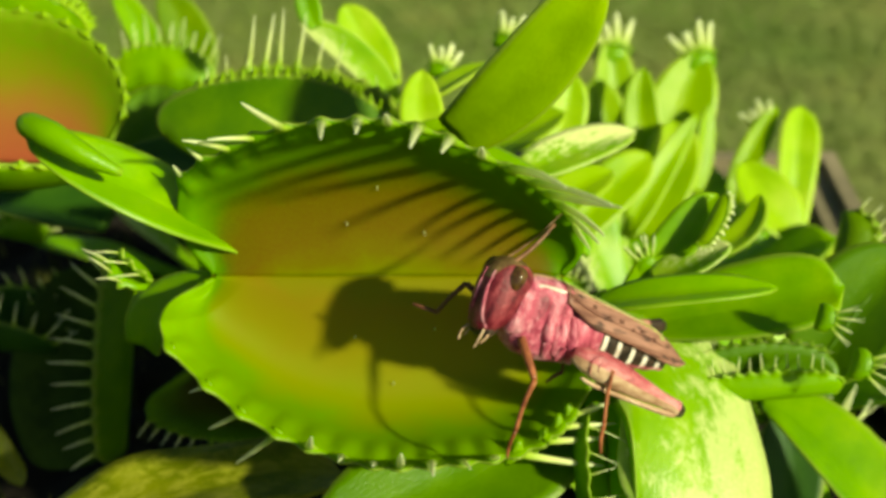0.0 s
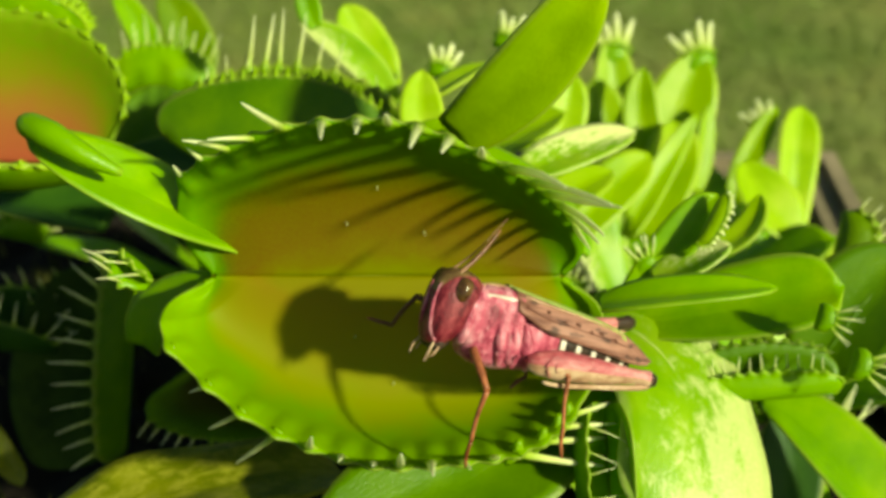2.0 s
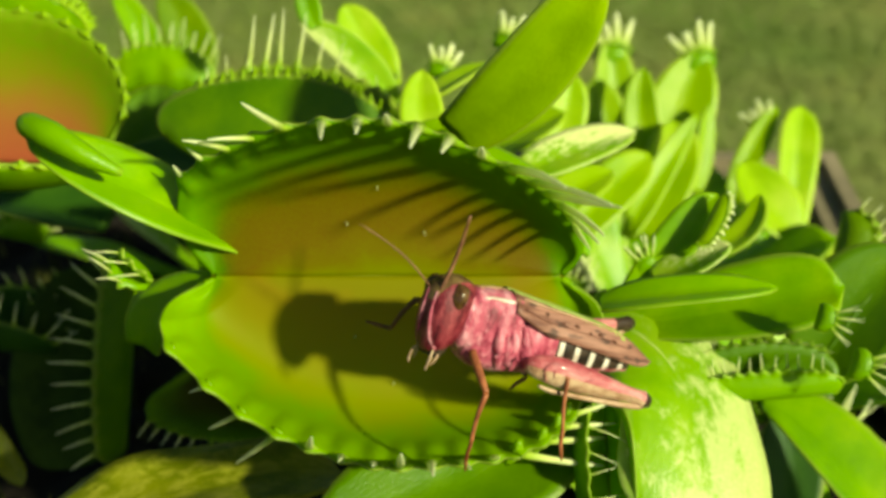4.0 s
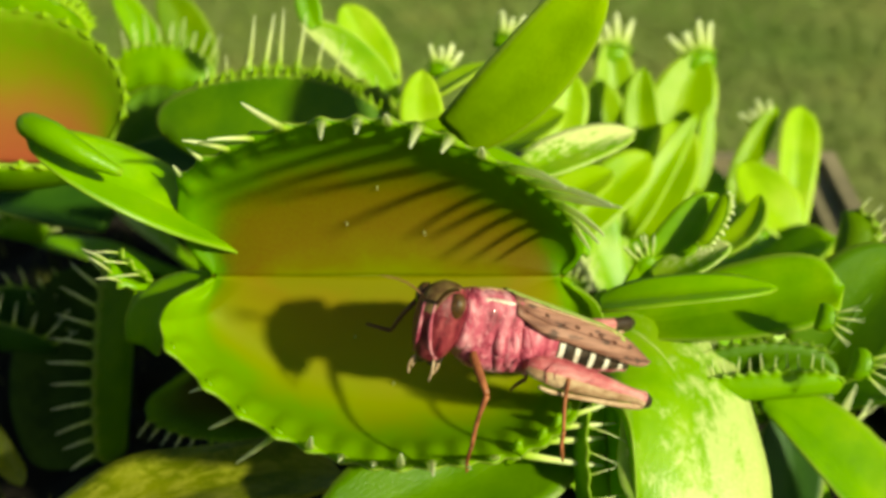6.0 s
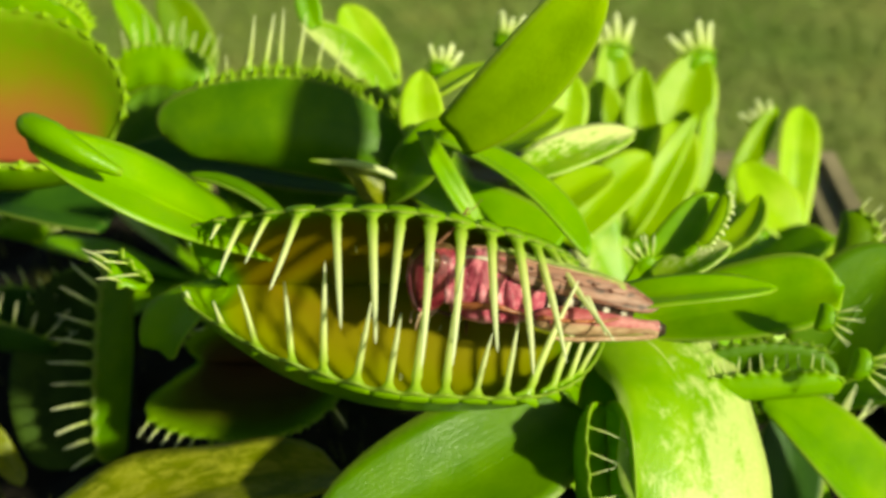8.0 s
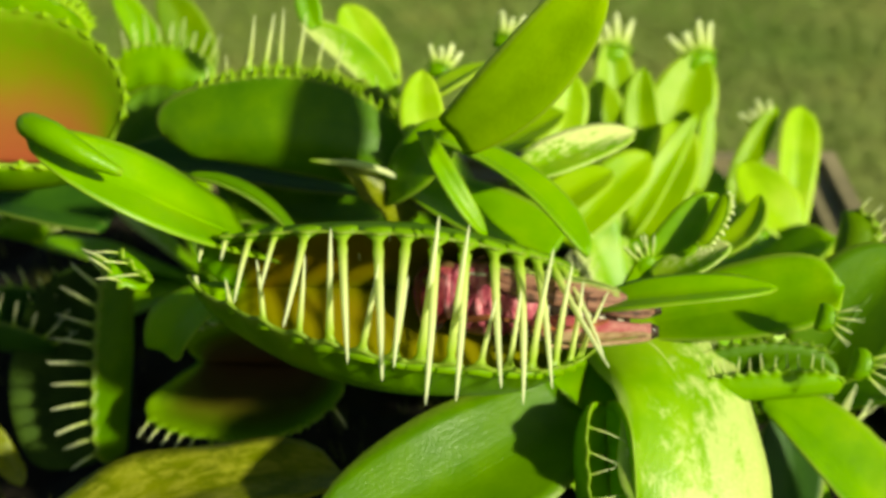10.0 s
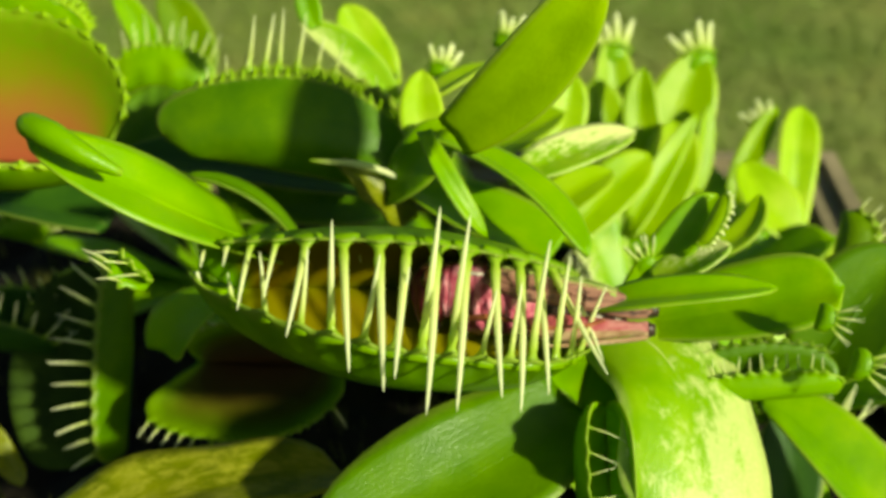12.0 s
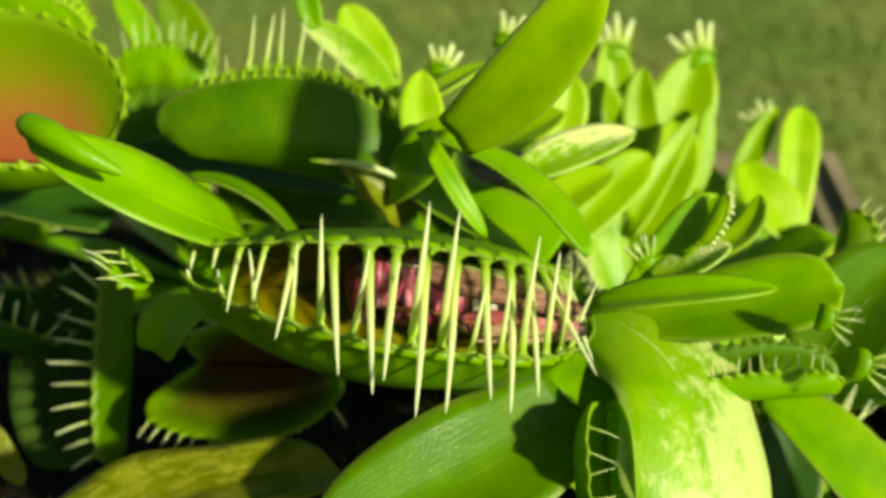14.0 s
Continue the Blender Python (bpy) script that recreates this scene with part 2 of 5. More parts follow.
def blade_mesh(name, base, mid, tip, width, face, mats, shape=(0.5, 1.0, 0.35), end=0.0, cup=0.15, thick=0.0007, twist=0.0, wave=0.0, n=18, m=8):
    """A leaf blade along the curve base-mid-tip; shape: width at base, at its widest, and where that is (0..1); face: which way its upper side looks."""
    a, b, c, face = Vector(base), Vector(mid), Vector(tip), Vector(face).normalized()
    w0, w1, peak = shape

    def surf(s, t):
        t0, t1 = max(0, s - 0.02), min(1, s + 0.02)
        along = (bend_point(a, b, c, t1) - bend_point(a, b, c, t0)).normalized()
        p = bend_point(a, b, c, s)
        side = along.cross(face).normalized()
        if twist:
            side = Matrix.Rotation(twist * (s - 0.5), 3, along) @ side
        nor = side.cross(along).normalized()
        if s < peak:
            k = w0 + (w1 - w0) * math.sin(s / peak * math.pi / 2)
        else:
            q = (s - peak) / (1 - peak)
            k = (w1 + (end - w1) * q ** 1.5) * (max(0.0, 1 - q ** 5) ** 0.5 if end else 1) if end else w1 * max(0.0, 1 - q ** 2.6) ** 0.6
        k = max(k, 0.03) * width / 2
        x = 2 * t - 1
        lift = cup * width * (abs(x) ** 1.8) - 0.03 * width * math.exp(-(x / 0.16) ** 2)
        lift += wave * width * math.sin(s * 11 + x * 2) * x * x
        return p + side * (x * k) + nor * (lift * k / (width / 2)), nor

    return sheet_mesh(name, n, m, surf, thick, mats)


def leaf(label, base, mid, tip, width, face, mat=LEAF, name="leaf", rib=True, **kw):
    me = blade_mesh(name, base, mid, tip, width, face, [mat], **kw)
    ob = tagged(new(name, me), label, "leaf")
    if not rib:
        return ob
    a, b, c = Vector(base), Vector(mid), Vector(tip)
    back = Vector(face).normalized() * (-0.02 * width)
    pts = [bend_point(a, b, c, t) + back for t in (0.02, 0.25, 0.5, 0.75, 0.93)]
    r = min(width * 0.045, 0.0005)
    part("midrib", tube_mesh("midrib", pts, [r, r * 0.9, r * 0.75, r * 0.5, r * 0.2], mat, 6, per=3), ob)
    return ob


def tube_mesh(name, pts, radii, mat, sides=8, flat=1.0, per=4, mats=None):
    """A tapering round limb through the points."""
    pts = [Vector(p) for p in pts]
    dense, rad = [], []
    for i in range(len(pts) - 1):
        p0, p1, p2, p3 = pts[max(i - 1, 0)], pts[i], pts[i + 1], pts[min(i + 2, len(pts) - 1)]
        for k in range(per):
            t = k / per
            dense.append(0.5 * (2 * p1 + (p2 - p0) * t + (2 * p0 - 5 * p1 + 4 * p2 - p3) * t * t + (3 * p1 - p0 - 3 * p2 + p3) * t ** 3))
            rad.append(radii[i] + (radii[i + 1] - radii[i]) * t)
    dense.append(pts[-1])
    rad.append(radii[-1])
    verts, faces, uvs = [], [], []
    ref = Vector((0.31, 0.2, 0.93))
    for i, p in enumerate(dense):
        along = (dense[min(i + 1, len(dense) - 1)] - dense[max(i - 1, 0)]).normalized()
        u = along.cross(ref).normalized()
        v = along.cross(u)
        for k in range(sides):
            ang = 2 * math.pi * k / sides
            verts.append(p + (u * math.cos(ang) + v * (math.sin(ang) * flat)) * rad[i])
            uvs.append((k / sides, i / (len(dense) - 1)))
    for i in range(len(dense) - 1):
        for k in range(sides):
            q = (k + 1) % sides
            faces.append((i * sides + k, i * sides + q, (i + 1) * sides + q, (i + 1) * sides + k))
    faces += [tuple(range(sides))[::-1], tuple((len(dense) - 1) * sides + k for k in range(sides))]
    return mesh_object(name, verts, faces, mats or [mat], uvs)


def loft_mesh(name, rings, mats, sides=20, index=None):
    """A body along x: rings of (x, y, z, half width, half height, squareness)."""
    verts, faces, mi = [], [], []
    for x, y, z, hw, hh, sq in rings:
        for k in range(sides):
            a = 2 * math.pi * k / sides
            ca, sa = math.cos(a), math.sin(a)
            verts.append((x, y + hw * math.copysign(abs(ca) ** sq, ca), z + hh * math.copysign(abs(sa) ** sq, sa)))
    for i in range(len(rings) - 1):
        for k in range(sides):
            q = (k + 1) % sides
            faces.append((i * sides + k, (i + 1) * sides + k, (i + 1) * sides + q, i * sides + q))
            mi.append(index(i, (k + 0.5) / sides) if index else 0)
    faces += [tuple(range(sides)), tuple((len(rings) - 1) * sides + k for k in range(sides))[::-1]]
    mi += [0, 0]
    return mesh_object(name, verts, faces, mats, None, mi)


# ---- traps ----
TUCK = radians(34)    # how far the rim runs round behind its widest place


def end_rise(x, L):
    """How far the ends of a lobe bend inwards."""
    return (0.30 if x < 0 else -0.03) * L * max(0.0, 2 * abs(x) / L - 0.5) ** 2


def rim_point(s, L, W, skew=0.0, tuck=TUCK):
    """The rim of a lobe from one hinge end (s 0) to the other (s 1)."""
    phi = math.pi + tuck - (math.pi + 2 * tuck) * s
    k = math.sin(tuck)
    y = W * (math.sin(phi) + k) / (1 + k)
    return Vector((0.5 * L * math.cos(phi) + skew * y, y, 0))


def lobe_mesh(name, L, W, depth, sign, mats, n=30, m=12, curl=0.14, scallop=0.0, count=1, span=(0, 1), skew=0.0, tuck=TUCK):
    """One lobe: hinge on the x axis, rim towards +y, hollow towards z * sign; scallop: swellings of the rim at its teeth."""
    def place(s, t):
        r = rim_point(s, L, W, skew, tuck)
        h = Vector((-0.5 * L * math.cos(tuck) * math.cos(math.pi * s), 0, 0))
        p = h.lerp(r, t)
        body = math.sin(math.pi * s) ** (0.6 if s < 0.5 else 1.8)
        z = -depth * math.sin(math.pi * t ** 0.9) * body + curl * depth * max(0, t - 0.8) * 5 + end_rise(p.x, L) * t ** 0.7
        if scallop and t > 0.85 and span[0] < s < span[1]:
            k = (0.5 - 0.5 * math.cos(2 * math.pi * count * (s - span[0]) / (span[1] - span[0]))) ** 1.5
            p = p + (r - h).normalized() * (scallop * k * (t - 0.85) / 0.15)
        return p + Vector((0, 0, z * sign))

    def surf(s, t):
        e = 0.01
        s = 0.004 + 0.992 * s
        p = place(s, t)
        du = place(min(1, s + e), t) - place(max(0, s - e), t)
        dv = place(s, min(0.85, t + e)) - place(s, max(0, min(t, 0.84) - e))
        nor = du.cross(dv)
        if nor.length < 1e-12:
            nor = Vector((0, 0, 1))
        return p, nor.normalized() * sign

    return sheet_mesh(name, n, m, surf, L * 0.022, mats, 1)


def tooth_mesh(length, radius, curve=0.25, sides=6, mat=None, foot=0.0):
    """A bristle that grows along +y and bends to +z, its foot spread along the rim."""
    rows = ((-0.05, 3.6, 0.8), (0.0, 3.3, 1.3), (0.04, 2.5, 1.5), (0.09, 1.85, 1.4), (0.14, 1.45, 1.2), (0.2, 1.22, 1.1), (0.32, 1.08, 1.0), (0.55, 0.92, 0.9), (0.8, 0.62, 0.6), (0.95, 0.34, 0.34), (1.0, 0.08, 0.08))
    verts, faces, uvs = [], [], []
    if foot:    # an arched web joins it to its neighbours
        rows = [(d / (1000 * length), 1.15, 1.2) for d in (-0.6, 0.0, 0.25, 0.5, 0.8, 1.2, 1.6)] + [r for r in rows if r[0] * length > 0.0018]
    for t, rx, rz in rows:
        wide = radius * rx + foot * max(0.0, 1 - max(0.0, t * length) / 0.0017) ** 2.2
        for k in range(sides):
            a = 2 * math.pi * k / sides
            verts.append((wide * math.cos(a), length * t, curve * length * t * abs(t) + radius * rz * math.sin(a)))
            uvs.append((k / sides, max(t, 0)))
    for i in range(len(rows) - 1):
        for k in range(sides):
            q = (k + 1) % sides
            faces.append((i * sides + k, (i + 1) * sides + k, (i + 1) * sides + q, i * sides + q))
    faces += [tuple(range(sides)), tuple((len(rows) - 1) * sides + k for k in range(sides))[::-1]]
    return mesh_object("tooth", verts, faces, [mat or TOOTH], uvs)


def lobe_teeth(lobe, L, W, sign, count, lean, meshes, rng, span=(0.12, 0.88), skew=0.0, tuck=TUCK):
    """Teeth round the rim of a lobe, leaning inwards by lean degrees."""
    for i in range(count):
        s = span[0] + (span[1] - span[0]) * (i + 0.5) / count
        p = rim_point(s, L, W, skew, tuck)
        d = (rim_point(s + 0.01, L, W, skew, tuck) - rim_point(s - 0.01, L, W, skew, tuck)).normalized()
        out = Vector((-d.y, d.x, 0))
        zin = Vector((0, 0, sign))
        foot = Matrix.Translation(p + zin * (0.025 * W + end_rise(p.x, L))) @ Matrix((out.cross(zin), out, zin)).transposed().to_4x4()
        jitter = pose(0, 0, 0, rng.uniform(-6, 6), rng.uniform(-8, 8), rng.uniform(-7, 7))
        part("tooth", meshes[i % len(meshes)], lobe, m=foot @ jitter @ pose(0, 0, 0, lean))


def frame_of(centre, hinge, mouth):
    x = Vector(hinge).normalized()
    y = Vector(mouth)
    y = (y - x * y.dot(x)).normalized()
    z = x.cross(y)
    return Matrix.Translation(centre) @ Matrix((x, y, z)).transposed().to_4x4()


def trap(label, centre, hinge, mouth, L, W, angles, count=12, tooth=0.35, lean=40, mats=(LEAF, GLAND), depth=0.16, seed=1, radius=0.011, span=(0.12, 0.88), skew=0.0, tuck=TUCK, beads=None):
    """A trap at rest: two toothed lobes on a hinge. angles: of the two lobes from the mouth's direction."""
    rng = random.Random(seed)
    thing = tagged(new("flytrap"), label, "flytrap", "traps of the plant")
    thing.matrix_basis = frame_of(centre, hinge, mouth)
    meshes = [tooth_mesh(L * tooth * k, L * radius, mat=beads) for k in (1.0, 0.8, 1.1)]
    for sign, ang in ((-1, angles[0]), (1, -angles[1])):
        lobe = part("lobe", lobe_mesh("lobe", L, W, W * depth, sign, list(mats), count * 4, 12, 0.2, L * 0.02, count, span, skew, tuck), thing)
        lobe.matrix_basis = pose(0, 0, 0, ang)
        lobe_teeth(lobe, L, W, sign, count, lean, meshes, rng, span, skew=skew, tuck=tuck)
    return thing


# ---- ground ----
def ground():
    verts, faces = [], []
    me = mesh_object("ground", [(-60, -60, 0), (60, -60, 0), (60, 60, 0), (-60, 60, 0)], [(0, 1, 2, 3)], [LAWN], smooth=False)
    tagged(new("ground", me), "lawn soil under short grass", "ground", kind="structure")
    rng = random.Random(5)
    for _ in range(100000):
        x, y = rng.gauss(0, 0.5), rng.gauss(0.85, 0.5)
        if -0.285 < x < 0.09 and -0.115 < y < 0.23:
            continue
        h, w = rng.uniform(0.0015, 0.0035), rng.uniform(0.0012, 0.0026)
        a, lean = rng.uniform(0, 6.28), rng.uniform(0.3, 1.6) * h
        dx, dy = math.cos(a) * w, math.sin(a) * w
        lx, ly = math.cos(a + 1.57 + rng.uniform(-1, 1)) * lean, math.sin(a + 1.57) * lean
        k = len(verts)
        verts += [(x - dx, y - dy, 0), (x + dx, y + dy, 0), (x + lx * 0.4 + dx * 0.8, y + ly * 0.4 + dy * 0.8, h * 0.65), (x + lx * 0.4 - dx * 0.8, y + ly * 0.4 - dy * 0.8, h * 0.65), (x + lx, y + ly, h)]
        faces += [(k, k + 1, k + 2, k + 3), (k + 3, k + 2, k + 4)]
    me = mesh_object("grass", verts, faces, [BLADE], smooth=False)
    tagged(new("grass", me), "short sunlit lawn grass behind the planter", "grass", kind="stuff")


def planter():
    thing = tagged(new("planter"), "dark plastic planter tub filled with wet peat", "planter")
    x0, x1, y0, y1, z1, w = -0.27, 0.078, -0.10, 0.215, 0.27, 0.005
    def box(name, a, b):
        v = [(x, y, z) for x in (a[0], b[0]) for y in (a[1], b[1]) for z in (a[2], b[2])]
        f = [(0, 1, 3, 2), (4, 6, 7, 5), (0, 4, 5, 1), (2, 3, 7, 6), (0, 2, 6, 4), (1, 5, 7, 3)]
        part(name, mesh_object(name, v, f, [TUB], smooth=False), thing)
    box("side", (x0, y0, 0), (x0 + w, y1, z1))
    box("side", (x1 - w, y0, 0), (x1, y1, z1))
    box("side", (x0 + w, y0, 0), (x1 - w, y0 + w, z1))
    box("side", (x0 + w, y1 - w, 0), (x1 - w, y1, z1))
    lip = 0.003
    for a, b in (((x0 - lip, y0 - lip), (x0, y1 + lip)), ((x1, y0 - lip), (x1 + lip, y1 + lip)), ((x0, y0 - lip), (x1, y0)), ((x0, y1), (x1, y1 + lip))):
        box("rim", (*a, z1 - 0.012), (*b, z1 + 0.002))
    box("base", (x0 + w, y0 + w, 0.002), (x1 - w, y1 - w, 0.012))
    n, verts, faces = 110, [], []
    for i in range(n + 1):
        for j in range(n + 1):
            x, y = x0 + w + (x1 - x0 - 2 * w) * i / n, y0 + w + (y1 - y0 - 2 * w) * j / n
            z = 0.262 + 0.006 * noise.noise(Vector((x * 40, y * 40, 0))) + 0.003 * noise.noise(Vector((x * 160, y * 160, 3))) + 0.0015 * noise.noise(Vector((x * 500, y * 500, 7)))
            verts.append((x, y, z))
    faces = [(i * (n + 1) + j, (i + 1) * (n + 1) + j, (i + 1) * (n + 1) + j + 1, i * (n + 1) + j + 1) for i in range(n) for j in range(n)]
    tagged(new("peat", mesh_object("peat", verts, faces, [PEAT])), "wet dark peat in the planter", "soil", kind="structure")



def moss():
    rng = random.Random(8)
    verts, faces = [], []
    for _ in range(700):
        cx, cy = rng.uniform(-0.12, 0.13), rng.uniform(0.05, 0.2)
        if noise.noise(Vector((cx * 45, cy * 45, 2))) < 0.02:
            continue
        for _ in range(14):
            x, y = cx + rng.gauss(0, 0.0016), cy + rng.gauss(0, 0.0016)
            a, h, w = rng.uniform(0, 6.28), rng.uniform(0.002, 0.006), 0.0004
            k, dx, dy = len(verts), math.cos(a) * w, math.sin(a) * w
            verts += [(x - dx, y - dy, 0.259), (x + dx, y + dy, 0.259), (x + dy * 5 + dx * 0.5, y - dx * 5, 0.262 + h)]
            faces.append((k, k + 1, k + 2))
    tagged(new("moss", mesh_object("moss", verts, faces, [MOSS], smooth=False)), "dark olive moss on the peat", "moss", kind="stuff")


ground()
planter()
moss()

# ---- the trap that closes ----
class Lobe:
    """One lobe on the x axis as hinge, rim towards +y, hollow towards z * sign.
    rim: corners of its outline in millimetres, swept smoothly from one hinge end to the other; lift: how the rim leaves the
    plane (level, slope, arch) in millimetres; depth: how far the lobe swells outwards;
    belly: above 1 the swelling lies nearer to the rim."""

    def __init__(self, rim, lift, depth, sign, belly=0.85):
        pts = [Vector((x, y, 0)) * 0.001 for x, y in rim]
        self.sign, self.depth, self.lift, self.half, self.belly = sign, depth * 0.001, lift, max(abs(x) for x, y in rim) * 0.001, belly
        self.x0, self.x1 = pts[0].x, pts[-1].x
        fine = []
        for i in range(len(pts) - 1):
            p0, p1, p2, p3 = pts[max(i - 1, 0)], pts[i], pts[i + 1], pts[min(i + 2, len(pts) - 1)]
            for k in range(16):
                t = k / 16
                fine.append(0.5 * (2 * p1 + (p2 - p0) * t + (2 * p0 - 5 * p1 + 4 * p2 - p3) * t * t + (3 * p1 - p0 - 3 * p2 + p3) * t ** 3))
        fine.append(pts[-1])
        run = [0.0]
        for a, b in zip(fine, fine[1:]):
            run.append(run[-1] + (b - a).length)
        self.fine, self.run = fine, [r / run[-1] for r in run]

    def rim(self, s):
        s = min(max(s, 0.0), 1.0)
        for i in range(len(self.run) - 1):
            if s <= self.run[i + 1]:
                return self.fine[i].lerp(self.fine[i + 1], (s - self.run[i]) / max(1e-9, self.run[i + 1] - self.run[i]))
        return self.fine[-1]

    def at(self, s, t):
        r = self.rim(s)
        h = Vector((self.x0 + (self.x1 - self.x0) * s, 0, 0))
        p = h.lerp(r, t)
        q = r.x / self.half
        rise = (self.lift[0] + self.lift[1] * q + self.lift[2] * q * q) * 0.001 * min(1.0, r.y / 0.008)
        body = math.sin(math.pi * s) ** 0.7
        z = rise * t ** 1.5 - self.sign * self.depth * math.sin(math.pi * t ** self.belly) * body
        z -= self.sign * 0.0006 * max(0.0, t - 0.88) / 0.12
        return p + Vector((0, 0, z))

    def mesh(self, mats, knobs=(), swell=0.0, thick=0.0009, n=120, m=18, pad=0.0):
        """knobs: where along the rim it swells, at its teeth; pad: how far the swellings stand up on the inner face."""
        gap = (knobs[-1] - knobs[0]) / (len(knobs) - 1) if len(knobs) > 1 else 1.0

        def place(s, t):
            p = self.at(s, t)
            if t > 0.84 and knobs and knobs[0] - gap * 0.5 < s < knobs[-1] + gap * 0.5:
                near = min(abs(s - k) for k in knobs) / gap
                out = (self.at(s, 1.0) - self.at(s, 0.9)).normalized()
                p = p + out * (swell * math.cos(math.pi * min(near, 0.5)) ** 2 * (t - 0.84) / 0.16)
                p.z += self.sign * pad * math.cos(math.pi * min(near, 0.5)) ** 2 * math.sin(math.pi * min(1.0, (t - 0.84) / 0.16))
            return p

        def surf(s, t):
            e, s = 0.008, 0.004 + 0.992 * s
            du = self.at(min(1, s + e), t) - self.at(max(0, s - e), t)
            dv = self.at(s, min(1, t + e)) - self.at(s, max(0, t - e))
            nor = du.cross(dv)
            nor = nor.normalized() if nor.length > 1e-12 else Vector((0, 0, 1))
            return place(s, t), nor * self.sign

        return sheet_mesh("lobe", n, m, surf, thick, mats, 1)

    def foot(self, s):
        """The place of a tooth on the rim, and the rim's run there."""
        return self.at(s, 0.985), (self.at(s + 0.01, 1) - self.at(s - 0.01, 1)).normalized()


def aim(along, run):
    """Turns a tooth's y axis to along and its foot's width to run."""
    x = (run - along * run.dot(along)).normalized()
    return Matrix((x, along, x.cross(along))).transposed()


LOW = Lobe([(-19, 0), (-23.4, 4.5), (-22.9, 10), (-17.9, 15.3), (-10.7, 20.3), (-0.3, 23.7), (9.5, 23.3), (18.3, 21.2), (24.2, 15.8), (27.6, 8.8), (27, 3.4), (22.5, 0)], (-4.5, 4.0, 1.7), 7.8, -1, 1.4)
UP = Lobe([(-19, 0), (-22.6, 5.5), (-21.6, 12.8), (-16.5, 16.6), (-9.8, 20), (-2.2, 21.4), (5.1, 20.9), (13, 17.2), (19.5, 12.7), (23.5, 8), (25, 3.4), (22.5, 0)], (3.4, 1.2, -3.0), 4.0, 1, 1.15)
LOW_KNOBS = [0.156, 0.228, 0.286, 0.341, 0.386, 0.429, 0.472, 0.507, 0.547, 0.588, 0.628, 0.661, 0.701, 0.732, 0.756]
UP_KNOBS = [0.185, 0.239, 0.286, 0.332, 0.382, 0.439, 0.493, 0.537, 0.582, 0.633, 0.687, 0.735, 0.774, 0.805, 0.833, 0.86, 0.884]
main_trap = tagged(new("flytrap"), "bright green flytrap with yellow-orange inner lobes", "flytrap", "traps of the plant")
MAIN_AT = frame_of((-0.0084, 0.1178, 0.3136), (1, 0, 0), (0.000, -0.819, 0.574))
lower_lobe = part("lobe", LOW.mesh([LEAF_LOW, GLAND], LOW_KNOBS, 0.0010, n=220, m=40, pad=0.0005), main_trap, "lobe with yellow-green inner face")
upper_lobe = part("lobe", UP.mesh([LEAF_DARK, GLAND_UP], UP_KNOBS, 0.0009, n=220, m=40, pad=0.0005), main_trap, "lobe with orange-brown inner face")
# each tooth: where its tip stands from its foot in the trap, in millimetres, with the trap open and shut
LOW_OPEN = [(-1.1, -1.0, 0.2), (-2.6, -2.4, 1.0), (-5.0, -4.7, 2.9), (-5.9, -5.5, 4.7), (1.4, 13.0, -2.6), (0.9, 10.2, -2.3), (0.5, 9.6, -2.2), (0.6, 16.6, -3.4), (0.2, 16.1, -3.3), (0.7, 8.4, -1.2), (0.5, 9.4, -1.3), (11.9, -7.5, 3.7), (9.4, -8.5, 1.4), (7.6, -6.8, 0.4), (6.7, -6.0, -0.7)]
LOW_SHUT = [(-0.1, 0.1, -1.5), (-0.7, 0.2, -3.6), (-0.1, 0.4, -7.5), (1.2, 0.5, -9.3), (0.0, 0.7, -13.3), (2.2, 0.5, -10.3), (1.7, 0.5, -9.7), (2.3, 0.9, -16.7), (1.8, 0.8, -16.3), (1.7, 0.4, -8.3), (1.6, 0.5, -9.3), (1.4, 0.7, -14.5), (1.1, 0.6, -12.7), (1.7, 0.5, -10.0), (2.5, 0.5, -8.7)]
UP_OPEN = [(-0.8, 2.2, -1.8), (-1.6, 2.7, -1.2), (-3.9, 7.9, -1.2), (-4.4, 6.1, 0.2), (-2.7, 12.8, -0.9), (1.3, 16.0, 1.6), (1.0, 18.2, 1.8), (0.5, 17.6, 1.7), (0.2, 20.3, 1.9), (-0.4, 19.9, 1.7), (-0.9, 18.9, 1.4), (5.5, 18.5, 1.4), (7.9, 15.3, 2.2), (6.3, 15.1, 2.8), (4.8, 12.4, 2.9), (3.1, 9.7, 3.0), (0.8, 6.8, 3.0)]
UP_SHUT = [(-0.4, 1.5, 2.5), (-0.1, 1.8, 2.9), (-1.4, 4.8, 7.4), (-1.2, 4.0, 6.3), (-1.3, 7.0, 11.0), (1.1, 8.6, 13.6), (1.0, 9.9, 15.4), (-1.2, 9.6, 14.8), (-0.3, 10.9, 17.2), (-0.5, 10.9, 16.8), (-0.1, 10.3, 15.9), (0.8, 10.6, 16.2), (1.5, 9.5, 14.5), (5.4, 9.1, 12.8), (5.4, 7.4, 10.0), (3.6, 5.8, 8.1), (2.2, 4.0, 5.9)]


